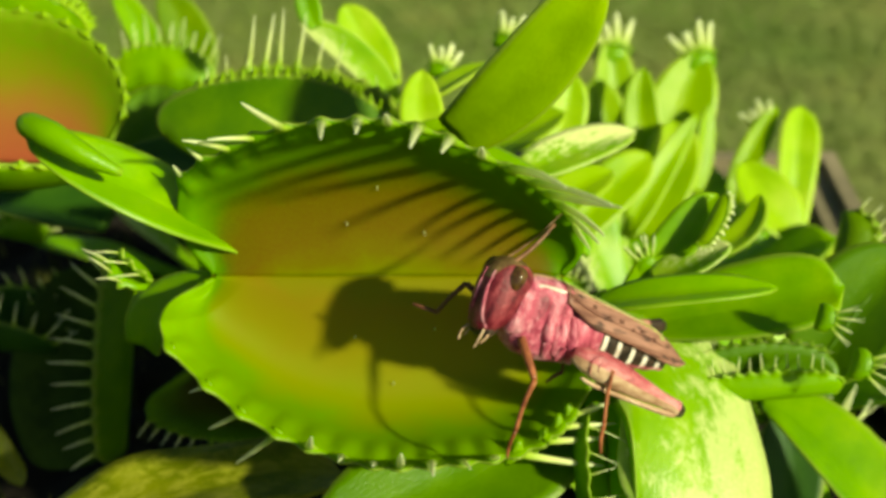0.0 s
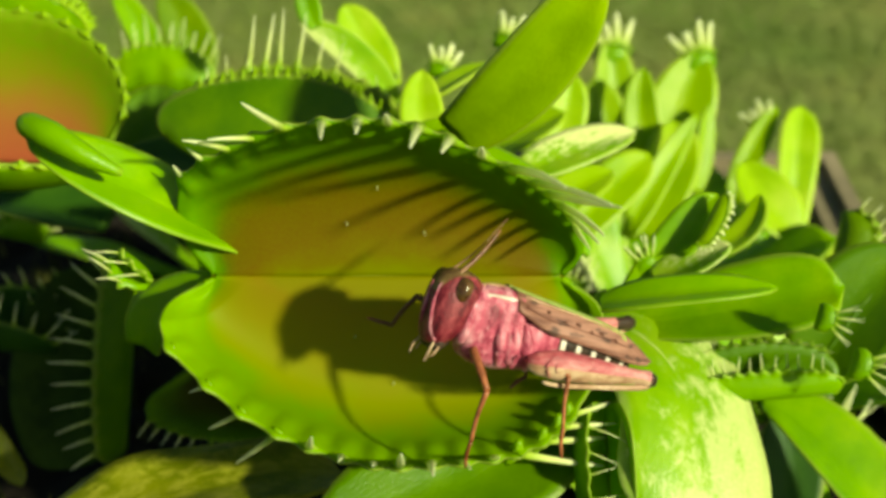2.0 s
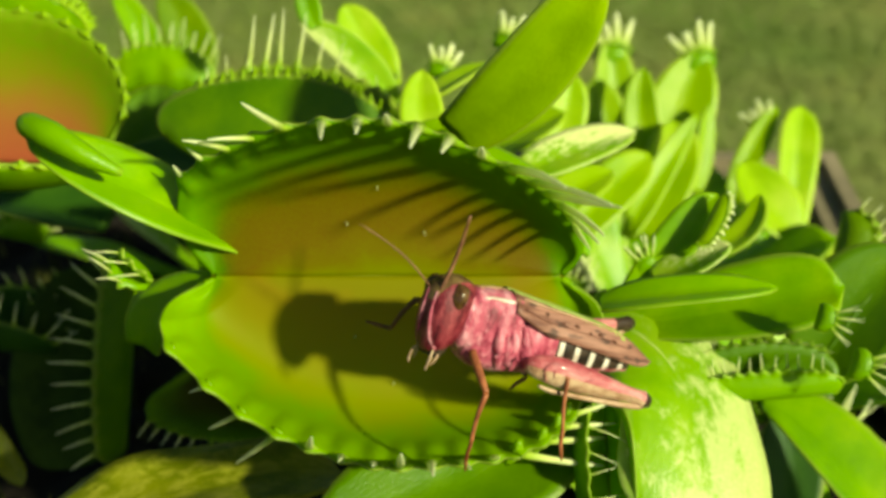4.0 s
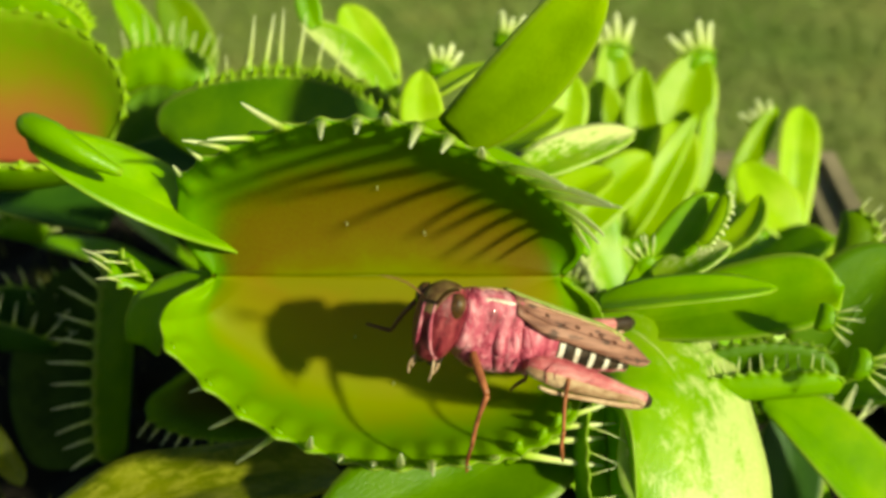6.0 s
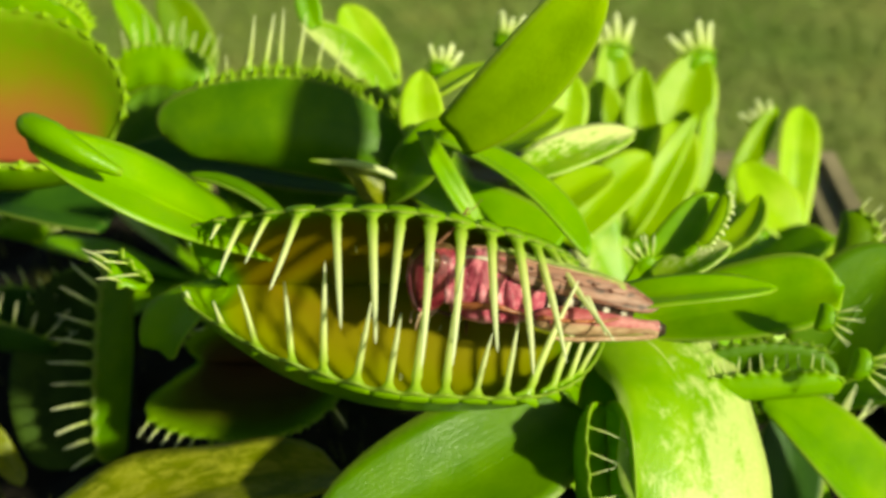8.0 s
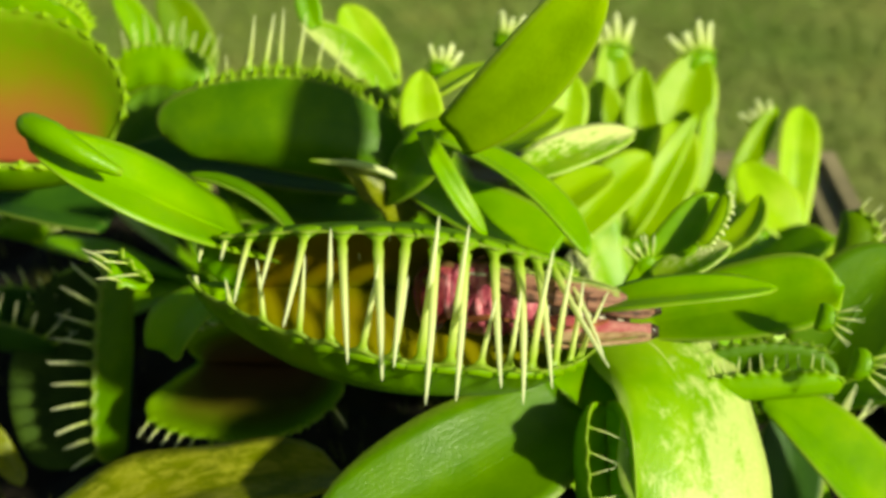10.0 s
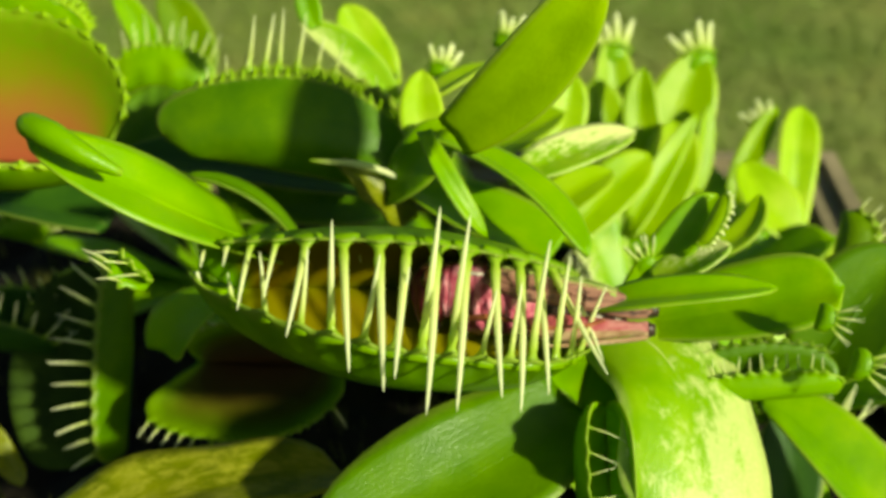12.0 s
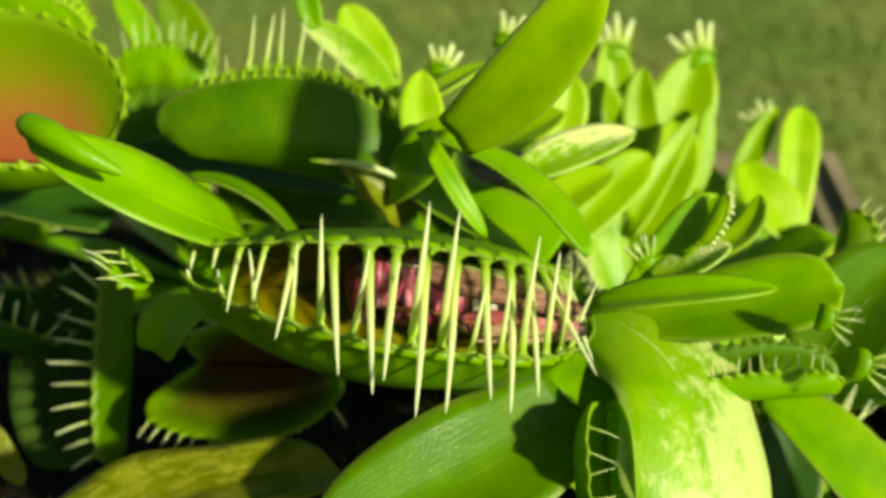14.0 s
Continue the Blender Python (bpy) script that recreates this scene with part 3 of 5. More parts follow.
def main_teeth(lobe, shape, knobs, wide, shut):
    """The teeth of a lobe: (tooth, foot, run of the rim, tip's way when open, when shut)."""
    made = []
    for k, (s, w, c) in enumerate(zip(knobs, wide, shut)):
        length = Vector(c).length
        ways = Vector(w).normalized(), Vector(c).normalized()
        p, run = shape.foot(s)
        slim = 0.00017 + 0.000015 * length
        tooth = part("tooth", tooth_mesh(length * 0.001, slim, (0.07, -0.04, 0.10)[k % 3], 8, foot=0.0014 if k > 3 else 0.0005), lobe)
        made.append((tooth, p, run, *ways))
    return made


LOWER_TEETH = main_teeth(lower_lobe, LOW, LOW_KNOBS, LOW_OPEN, LOW_SHUT)
UPPER_TEETH = main_teeth(upper_lobe, UP, UP_KNOBS, UP_OPEN, UP_SHUT)
HAIR = tube_mesh("trigger_hair", [(0, 0, -0.0002), (0, 0, 0.0006), (0.0001, 0, 0.0014)], [0.00016, 0.0001, 0.00004], TOOTH, 6)
for lobe, shape in ((lower_lobe, LOW), (upper_lobe, UP)):
    for s, t in ((0.42, 0.30), (0.60, 0.26), (0.50, 0.50)):
        part("trigger_hair", HAIR, lobe, m=Matrix.Translation(shape.at(s, t)) @ pose(0, 0, 0, 0 if shape.sign > 0 else 180))
part("midrib", tube_mesh("midrib", [(-0.0195, -0.0002, 0), (-0.012, -0.0002, 0), (0, -0.0002, 0), (0.012, -0.0002, 0), (0.023, -0.0002, 0)], [0.0002, 0.00035, 0.0004, 0.00035, 0.0002], LEAF_OLIVE, 12), main_trap)
petiole = part("petiole", blade_mesh("petiole", (-0.0295, -0.0085, 0.0090), (-0.0258, -0.0045, 0.0042), (-0.0187, -0.0006, 0.0002), 0.0080, (0.15, 0.85, -0.5), [LEAF], shape=(0.55, 1.0, 0.35), end=0.4), main_trap)

# ---- other traps ----
trap("flytrap with a wide orange-red open lobe and green rim", (-0.0638, 0.1549, 0.3074), (1.000, -0.017, -0.025), (0.000, -0.366, 0.931), 0.0339, 0.0219, (40, 50), 18, 0.028, 20, (LEAF, GLAND_RED), seed=2, radius=0.013, tuck=radians(50), beads=LEAF_PALE)
trap("green flytrap with a knobbly rim", (-0.0700, 0.1836, 0.3135), (0.995, -0.057, -0.082), (0.000, 0.052, 0.999), 0.0239, 0.0101, (13, 13), 22, 0.07, 20, (LEAF, LEAF), seed=10, radius=0.02, beads=LEAF_PALE)
def grin(label, place, lobes):
    """A trap at rest. lobes: (shape, angle, materials, teeth); teeth: rows of (place along the rim, length in millimetres, way in the trap, thickness in millimetres)."""
    thing = tagged(new("flytrap"), label, "flytrap", "traps of the plant")
    thing.matrix_basis = place
    for shape, angle, mats, teeth in lobes:
        lobe = part("lobe", shape.mesh(mats, [r[0] for r in teeth], 0.0008, 0.0007, 110, 14), thing)
        turn = pose(0, 0, 0, angle)
        lobe.matrix_basis = turn
        back = turn.to_3x3().inverted()
        for k, (s, length, way, slim) in enumerate(teeth):
            p, run = shape.foot(s)
            part("tooth", tooth_mesh(length * 0.001, slim * 0.001, (0.16, 0.05, 0.24)[k % 3] * (1 if length < 3 else 1.8), mat=LEAF_LIME if length < 2 else TOOTH), lobe, m=Matrix.Translation(p) @ aim(back @ Vector(way).normalized(), run).to_4x4())
    return thing


# low trap in the shade, open towards the walk
SHADE_LOW = Lobe([(-6.5, 0), (-9.6, 3.4), (-12.4, 7.6), (-11.8, 11), (-6.4, 13.4), (0, 14.3), (6, 13.4), (11, 10.6), (14.6, 6.6), (15.2, 2.8), (13, 0)], (-2, 0.5, 0), 2.6, -1, 1.2)
SHADE_UP = Lobe([(-6.5, 0), (-8.2, 3), (-6.4, 5.6), (-2, 7.4), (3, 8.2), (8, 7.6), (12.6, 5), (14.4, 2), (13, 0)], (1, 0, 0), 1.6, 1, 1.2)
low_teeth = [(0.27 + 0.035 * k, 3.2 - 0.2 * k, (-0.7 + 0.08 * k, 0.4, 0.75), 0.17) for k in range(5)]
low_teeth += [(0.46 + 0.028 * k, 1.1, (-0.1, 0.7, 0.6), 0.26) for k in range(12)] + [(0.82, 3.8, (0.75, 0.2, 0.65), 0.14)]
# inner faces take the darkened pigment: part of their shade is colour
grin("open flytrap with red inner lobe darkened for shade", frame_of((-0.0297, 0.1386, 0.2823), (1.000, -0.011, -0.016), (0.000, -0.819, 0.574)), [
    (SHADE_LOW, 50, [LEAF, GLAND_SHADE], low_teeth),
    (SHADE_UP, -55, [LEAF_DARK, GLAND_SHADE], [(0.12 + 0.07 * k, 2.2, (-0.8, 0.6, 0.2 * (1 - k)), 0.12) for k in range(5)])])
# trap on its side, its toothed rim upright
SIDE_NEAR = Lobe([(-14, 0), (-15, 6), (-13.4, 11.5), (-7, 14.4), (0, 15), (8, 14.6), (13.4, 12.8), (16.4, 8), (14.5, 0)], (-0.5, 0, 0), 3.0, -1, 1.1)
SIDE_FAR = Lobe([(-14, 0), (-17, 7), (-16.5, 13.5), (-9, 17.2), (0, 17.6), (8, 15.4), (13.4, 11), (15, 6.6), (14.5, 0)], (1, 0, 0), 2.2, 1, 1.1)
# shade is painted into these lobes, as sunlight still reaches them
grin("green flytrap with painted shade and long bristling teeth", frame_of((-0.0502, 0.1479, 0.2747), (0.040, 0.573, 0.818), (-0.751, -0.541, 0.379)), [
    (SIDE_NEAR, 45, [LEAF_DARK, LOBE_SHADE], [(0.24 + 0.052 * k, 4.6 + 1.8 * math.sin(0.28 * k), (-0.45 + 0.10 * k if k < 7 else 0.25 + 0.2 * (k - 7), 0.75, -0.62), 0.22) for k in range(11)]),
    (SIDE_FAR, -35, [LOBE_SHADE, LOBE_SHADE], [(0.70 + 0.05 * k, 3.0, (0.5, 0.4, 0.3), 0.12) for k in range(3)])])
# half-shut trap, its mouth upwards
HALF_FRONT = Lobe([(-12.5, 0), (-17.4, 2.2), (-18.6, 5.4), (-15.8, 8.6), (-10, 11.2), (-3.2, 13.2), (2.8, 13.6), (8, 12.8), (13, 10.6), (17.8, 7), (19, 2.6), (17, 0)], (-1.5, 0, 0), 3.2, -1, 0.9)
HALF_BACK = Lobe([(-12.5, 0), (-16.8, 5.4), (-13, 11.4), (-8, 14.6), (-2, 16.2), (4, 16.6), (9, 15.6), (14, 12.8), (19, 7.4), (17, 0)], (1.5, 0, 0), 3.2, 1, 0.9)
front_teeth = [(0.28 + 0.027 * k, 1.5 + 0.3 * (k % 2), (-0.15 + 0.1 * (k % 3), 0.75, 0.3), 0.26) for k in range(20)]
back_teeth = [(0.24, 2.6, (-0.3, 1, 0.3), 0.14), (0.29, 3.0, (-0.2, 1, 0.4), 0.14), (0.34, 2.2, (0, 0.8, 0.6), 0.14)]
back_teeth += [(0.345, 7.8, (-0.06, 1, 0.1), 0.26), (0.385, 8.2, (0.0, 1, 0.1), 0.28), (0.42, 8.0, (-0.08, 1, 0), 0.26), (0.465, 7.8, (0.02, 1, 0.1), 0.26), (0.515, 5.0, (0.06, 1, 0.2), 0.2), (0.56, 4.6, (0.18, 1, 0.1), 0.18)]
back_teeth += [(0.64 + 0.04 * k, 3.0, (-0.1, 0.6, 0.7), 0.13) for k in range(5)]
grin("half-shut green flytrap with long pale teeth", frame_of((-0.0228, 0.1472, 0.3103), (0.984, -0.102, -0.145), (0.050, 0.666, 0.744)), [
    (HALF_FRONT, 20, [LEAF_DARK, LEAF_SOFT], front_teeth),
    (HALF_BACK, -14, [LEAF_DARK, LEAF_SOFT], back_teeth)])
# small trap at the back
BACK_LOBE = [(-7, 0), (-8, 4), (-5.4, 7), (0, 8), (5, 7), (8.3, 4.6), (7.5, 0)]
grin("small green flytrap with raised pale teeth", frame_of((-0.0461, 0.1784, 0.3060), (0.996, -0.005, -0.094), (0.000, 0.723, 0.691)), [
    (Lobe(BACK_LOBE, (-1, 0, 0), 1.8, -1), 22, [LEAF, LEAF_SOFT], [(0.25 + 0.055 * k, 1.0, (0.2, 1, 0.3), 0.2) for k in range(10)]),
    (Lobe(BACK_LOBE, (1, 0, 0), 1.8, 1), -8, [LEAF, LEAF_LIME], [(0.25 + 0.062 * k, 4.2 + (k % 3) * 0.7, (-0.35 + 0.1 * k, 1, 0.15), 0.17) for k in range(9)])])
# trap on edge beside the folded leaf
EDGE_LOBE = [(-7.5, 0), (-8.4, 4), (-6, 7.2), (0, 8), (5.5, 7.4), (8.2, 4), (7.5, 0)]
grin("green flytrap seen from its side", frame_of((0.0201, 0.1061, 0.2934), (-0.060, 0.573, 0.818), (0.100, -0.815, 0.571)), [
    (Lobe(EDGE_LOBE, (0.6, 0, 0), 2.8, 1, 1.1), -30, [LEAF, LEAF], [(0.22 + 0.10 * k, 3.4 + (k % 3) * 0.8, (-0.5 + 0.24 * (k % 4), 0.1 + 0.2 * (k % 2), 1), 0.075) for k in range(6)]),
    (Lobe(EDGE_LOBE, (-0.6, 0, 0), 1.6, -1, 1.1), 10, [LEAF, LEAF], [])])
# low trap beside the folded leaf, its teeth laid across the mouth
grin("low green flytrap with short fine teeth", frame_of((0.0402, 0.1162, 0.2957), (0.998, 0.034, 0.049), (0.020, 0.446, 0.895)), [
    (Lobe([(-9, 0), (-10.6, 2.2), (-8, 3.8), (0, 4.6), (7, 4.2), (10.4, 2.6), (9.5, 0)], (-0.8, 0, 0), 1.4, -1), 34, [LEAF, LEAF_DARK], [(0.22 + 0.056 * k, 2.2 + 0.4 * (k % 2), (0.25 - 0.1 * (k % 3), 0.8, -0.6), 0.11) for k in range(11)]),
    (Lobe([(-9, 0), (-10.6, 3), (-8, 5.6), (0, 6.8), (7, 6), (10.4, 3.4), (9.5, 0)], (0.8, 0, 0), 1.4, 1), -18, [LEAF_DARK, LEAF_DARK], [(0.20 + 0.055 * k, 2.4, (-0.1 + 0.05 * k, 0.4, 0.9), 0.11) for k in range(12)])])
# its lobes carry painted shade; the sun would light them here
trap("green flytrap with shade in its colour and thin pale teeth", (-0.0686, 0.1512, 0.2742), (0.976, -0.216, 0.032), (0.000, -0.033, 0.999), 0.0168, 0.0106, (25, 30), 10, 0.25, 30, (LEAF_SHADE, LEAF_SHADE), seed=12)


def young_trap(centre, hinge, mouth, L, seed, radius=0.12):
    return trap("young flytrap with pale upright teeth", centre, hinge, mouth, L, L * 0.65, (10, 10), 4, 0.8, 4, (LEAF, LEAF), 0.25, seed, radius, (0.32, 0.68))


young_trap((0.0316, 0.2046, 0.2981), (0.995, 0.057, 0.082), (0.000, 0.402, 0.916), 0.0065, 21)
young_trap((0.0468, 0.1995, 0.2995), (0.958, 0.165, 0.235), (0.098, 0.400, 0.911), 0.0063, 22)
young_trap((0.0610, 0.1998, 0.2862), (0.894, 0.257, 0.366), (-0.192, 0.394, 0.899), 0.0047, 23)
young_trap((-0.0008, 0.1709, 0.3128), (0.958, -0.165, -0.235), (-0.192, 0.394, 0.899), 0.0039, 24)
young_trap((0.0098, 0.1825, 0.3120), (0.894, -0.257, -0.366), (-0.507, 0.346, 0.789), 0.0045, 25)
trap("leaf tip with crumbled pale edge", (0.0335, 0.1283, 0.3148), (0.465, 0.589, 0.661), (0.799, -0.585, -0.139), 0.0075, 0.0022, (10, 14), 13, 0.10, 20, (LEAF_LIME, LEAF_LIME), seed=26, radius=0.03)
young_trap((0.0268, 0.1278, 0.3070), (0.928, 0.213, 0.304), (-0.276, 0.302, 0.912), 0.0034, 27, 0.05)
young_trap((0.0489, 0.1118, 0.3052), (0.287, 0.549, 0.785), (0.842, -0.034, 0.538), 0.0040, 29, 0.028)
young_trap((0.0448, 0.1150, 0.3097), (0.287, 0.549, 0.785), (0.811, 0.013, 0.585), 0.0036, 30, 0.028)
young_trap((0.0548, 0.1266, 0.2740), (0.981, -0.112, -0.161), (0.098, 0.400, 0.911), 0.0079, 28, 0.035)

# ---- leaves ----
rolled = leaf("broad bright green leaf with a rolled tip", (-0.0249, 0.1285, 0.3115), (-0.0340, 0.1186, 0.3244), (-0.0467, 0.1188, 0.3326), 0.0116, (0.204, -0.275, 0.939), LEAF, shape=(1.0, 0.95, 0.35), end=0.5, cup=0.10)
part("rolled_tip", tube_mesh("rolled_tip", [(-0.0352, 0.1141, 0.3302), (-0.0390, 0.1144, 0.3323), (-0.0427, 0.1156, 0.3341), (-0.0454, 0.1171, 0.3346), (-0.0463, 0.1182, 0.3343)], [0.0004, 0.0013, 0.0017, 0.0015, 0.0006], LEAF, 10), rolled, "tightly rolled young tip")
leaf("narrow green leaf with a pale edge", (-0.0203, 0.1414, 0.3021), (-0.0268, 0.1419, 0.3098), (-0.0350, 0.1417, 0.3129), 0.0037, (0.000, 0.052, 0.999), LEAF_DARK)
leaf("long thick upright green leaf", (0.0015, 0.1293, 0.3266), (0.0098, 0.1283, 0.3356), (0.0176, 0.1295, 0.3479), 0.0096, (0.447, -0.706, 0.549), LEAF_TALL, shape=(0.62, 1.0, 0.5), thick=0.0018, cup=0.12)
leaf("pointed pale green waxy leaf", (0.0089, 0.1412, 0.3123), (0.0168, 0.1450, 0.3142), (0.0272, 0.1503, 0.3148), 0.0066, (0.333, -0.164, 0.928), LEAF_CREAM, shape=(0.3, 1, 0.5))
leaf("arched smooth green leaf", (-0.0011, 0.1412, 0.3192), (0.0107, 0.1343, 0.3163), (0.0183, 0.1256, 0.3108), 0.0065, (0.303, 0.050, 0.952), LEAF, shape=(0.6, 1, 0.5))
leaf("curved pale green leaf stalk", (-0.0025, 0.1381, 0.3218), (0.0012, 0.1324, 0.3171), (0.0056, 0.1303, 0.3106), 0.0029, (0.105, -0.388, 0.915), LEAF, shape=(0.7, 1, 0.5))
leaf("green leaf beneath a trap", (0.0151, 0.1356, 0.3042), (0.0075, 0.1395, 0.3063), (-0.0051, 0.1460, 0.3086), 0.0117, (0.000, -0.033, 0.999), LEAF, shape=(0.6, 1, 0.5))
leaf("yellow-green small round leaf", (-0.0015, 0.1456, 0.3151), (-0.0030, 0.1482, 0.3187), (-0.0028, 0.1536, 0.3229), 0.0064, (0.095, -0.617, 0.781), LEAF_PALE)
leaf("small bright leaf at the foot of a tall leaf", (-0.0074, 0.1436, 0.3087), (-0.0034, 0.1427, 0.3143), (0.0012, 0.1442, 0.3200), 0.0073, (0.207, -0.382, 0.901), LEAF, shape=(0.6, 1, 0.6))
leaf("pale upright leaf with green stripe", (-0.0074, 0.1686, 0.3095), (-0.0145, 0.1731, 0.3160), (-0.0224, 0.1759, 0.3200), 0.0055, (0.282, -0.663, 0.694), LEAF_CREAM)
leaf("round pale green upright leaf", (-0.0087, 0.1788, 0.3067), (-0.0129, 0.1831, 0.3127), (-0.0163, 0.1869, 0.3182), 0.0082, (0.188, -0.609, 0.771), LEAF_PALE)
leaf("small dark green leaf tip", (-0.0185, 0.1643, 0.3244), (-0.0198, 0.1662, 0.3271), (-0.0202, 0.1681, 0.3298), 0.0037, (0.000, -0.691, 0.723), LEAF)
leaf("green leaf behind small flytrap", (-0.0495, 0.1948, 0.3017), (-0.0540, 0.1994, 0.3082), (-0.0586, 0.2037, 0.3144), 0.0055, (0.276, -0.596, 0.754), LEAF)
leaf("green leaf with dull edge", (-0.0429, 0.1960, 0.2999), (-0.0459, 0.2007, 0.3065), (-0.0505, 0.2050, 0.3128), 0.0085, (0.095, -0.617, 0.781), LEAF_SOFT)
leaf("small rolled pale green leaf", (-0.0020, 0.1582, 0.3156), (0.0013, 0.1596, 0.3176), (0.0064, 0.1631, 0.3191), 0.0058, (0.000, 0.191, 0.982), LEAF_PALE)
leaf("pale rounded upright green leaf", (0.0191, 0.1784, 0.2973), (0.0206, 0.1814, 0.3016), (0.0215, 0.1849, 0.3067), 0.0076, (0.188, -0.609, 0.771), LEAF_PALE)
leaf("pale broad waxy green leaf", (0.0048, 0.1597, 0.3056), (0.0117, 0.1614, 0.3080), (0.0186, 0.1634, 0.3108), 0.0086, (0.108, -0.097, 0.989), LEAF_PALE)
leaf("upright smooth bright green leaf", (0.0335, 0.1940, 0.2847), (0.0318, 0.2005, 0.2941), (0.0309, 0.2065, 0.3027), 0.0089, (0.192, -0.678, 0.710), LEAF_LIME)
leaf("broad short bright green leaf", (0.0295, 0.1908, 0.2854), (0.0293, 0.1949, 0.2913), (0.0274, 0.1996, 0.2981), 0.0094, (0.192, -0.678, 0.710), LEAF_LIME)
leaf("oval upright bright green leaf", (0.0385, 0.1830, 0.2866), (0.0349, 0.1879, 0.2952), (0.0355, 0.1945, 0.3029), 0.0070, (-0.098, -0.687, 0.720), LEAF_LIME)
leaf("broad upright bright green leaf", (0.0374, 0.1873, 0.2839), (0.0420, 0.1937, 0.2931), (0.0466, 0.2005, 0.3028), 0.0133, (0.095, -0.617, 0.781), LEAF_LIME)
leaf("narrow upright bright green leaf", (0.0449, 0.1827, 0.2844), (0.0462, 0.1873, 0.2910), (0.0471, 0.1917, 0.2971), 0.0040, (0.440, -0.620, 0.649), LEAF_LIME)
leaf("pale leaning bright green leaf", (0.0300, 0.1633, 0.2880), (0.0353, 0.1720, 0.2934), (0.0429, 0.1811, 0.3012), 0.0048, (0.287, -0.298, 0.910), LEAF_LIME, twist=0.8)
leaf("narrow leaning bright green leaf", (0.0534, 0.1892, 0.2779), (0.0573, 0.1954, 0.2851), (0.0626, 0.2020, 0.2910), 0.0052, (0.000, -0.476, 0.879), LEAF_LIME)
leaf("oval upright pale green leaf", (0.0635, 0.1831, 0.2744), (0.0648, 0.1925, 0.2844), (0.0673, 0.2020, 0.2910), 0.0080, (0.188, -0.609, 0.771), LEAF_PALE, shape=(0.6, 1, 0.6))
leaf("rounded pale green waxy leaf", (0.0622, 0.1765, 0.2790), (0.0570, 0.1810, 0.2837), (0.0537, 0.1876, 0.2879), 0.0110, (0.100, -0.310, 0.946), LEAF_PALE)
leaf("curled smooth bright green leaf", (0.0373, 0.1470, 0.2961), (0.0444, 0.1487, 0.2985), (0.0474, 0.1537, 0.3023), 0.0050, (-0.398, -0.228, 0.889), LEAF_LIME)
leaf("tall green leaf with frayed tip", (0.0246, 0.1261, 0.3046), (0.0300, 0.1291, 0.3106), (0.0354, 0.1326, 0.3157), 0.0058, (0.000, -0.548, 0.837), LEAF, shape=(0.6, 1, 0.6))
leaf("short pale waxy green leaf", (0.0268, 0.1254, 0.3071), (0.0314, 0.1257, 0.3093), (0.0365, 0.1264, 0.3120), 0.0061, (0.100, -0.032, 0.995), LEAF_CREAM)
leaf("pointed smooth bright green leaf", (0.0183, 0.1171, 0.3093), (0.0280, 0.1156, 0.3124), (0.0401, 0.1168, 0.3123), 0.0058, (0.000, -0.033, 0.999), LEAF)
leaf("large smooth green leaf with a rolled end", (0.0227, 0.1254, 0.3001), (0.0371, 0.1227, 0.3050), (0.0501, 0.1218, 0.3089), 0.0112, (0.101, -0.413, 0.905), LEAF, shape=(0.45, 1, 0.70), end=0.7, cup=0.16)
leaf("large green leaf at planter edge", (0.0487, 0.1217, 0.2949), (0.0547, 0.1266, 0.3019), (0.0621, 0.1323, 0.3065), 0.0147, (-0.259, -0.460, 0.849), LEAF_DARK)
leaf("big bright leaf folded downwards", (0.0185, 0.1280, 0.3004), (0.0297, 0.1133, 0.3003), (0.0288, 0.0956, 0.2908), 0.0201, (0.392, -0.457, 0.798), LEAF_CREAM, shape=(0.55, 1, 0.6), end=1.15, cup=-0.05, thick=0.001, wave=0.03)
leaf("bright curved leaf with pale edge", (0.0425, 0.1218, 0.2897), (0.0495, 0.1168, 0.2879), (0.0591, 0.1045, 0.2807), 0.0117, (0.303, -0.372, 0.877), LEAF, shape=(0.25, 1, 0.7))
# the shade beside the pale leaf is in this leaf's colour
leaf("green leaf coloured dark for the shade of a pale leaf", (0.0484, 0.1274, 0.2821), (0.0483, 0.1216, 0.2773), (0.0478, 0.1142, 0.2719), 0.0095, (0.101, -0.513, 0.852), LEAF_SHADE)
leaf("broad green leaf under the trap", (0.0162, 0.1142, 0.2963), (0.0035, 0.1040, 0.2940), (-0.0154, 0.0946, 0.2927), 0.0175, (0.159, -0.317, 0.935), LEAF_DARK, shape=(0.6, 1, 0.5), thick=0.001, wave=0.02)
leaf("olive wrinkled leaf on the peat", (-0.0525, 0.1027, 0.2817), (-0.0330, 0.1078, 0.2872), (-0.0132, 0.1140, 0.2838), 0.0125, (-0.104, -0.063, 0.993), LEAF_OLIVE, shape=(0.6, 1, 0.5), end=0.75, wave=0.07)
leaf("small ragged yellow-green leaf tip", (-0.0721, 0.1361, 0.2735), (-0.0670, 0.1331, 0.2693), (-0.0636, 0.1302, 0.2651), 0.0043, (0.207, -0.382, 0.901), LEAF_OLIVE, wave=0.2)
# two leaves added as dark sheets, in place of shade over the ground
leaf("added dark leaf standing for the shade under a flytrap", (-0.0107, 0.1576, 0.3008), (-0.0292, 0.1613, 0.3026), (-0.0506, 0.1640, 0.3030), 0.0131, (0.000, -0.098, 0.995), LEAF_SHADE)
leaf("added dark leaf standing for shade low in the planter", (-0.0524, 0.1577, 0.2940), (-0.0636, 0.1612, 0.2954), (-0.0760, 0.1636, 0.2954), 0.0106, (0.000, -0.098, 0.995), LEAF_SHADE)
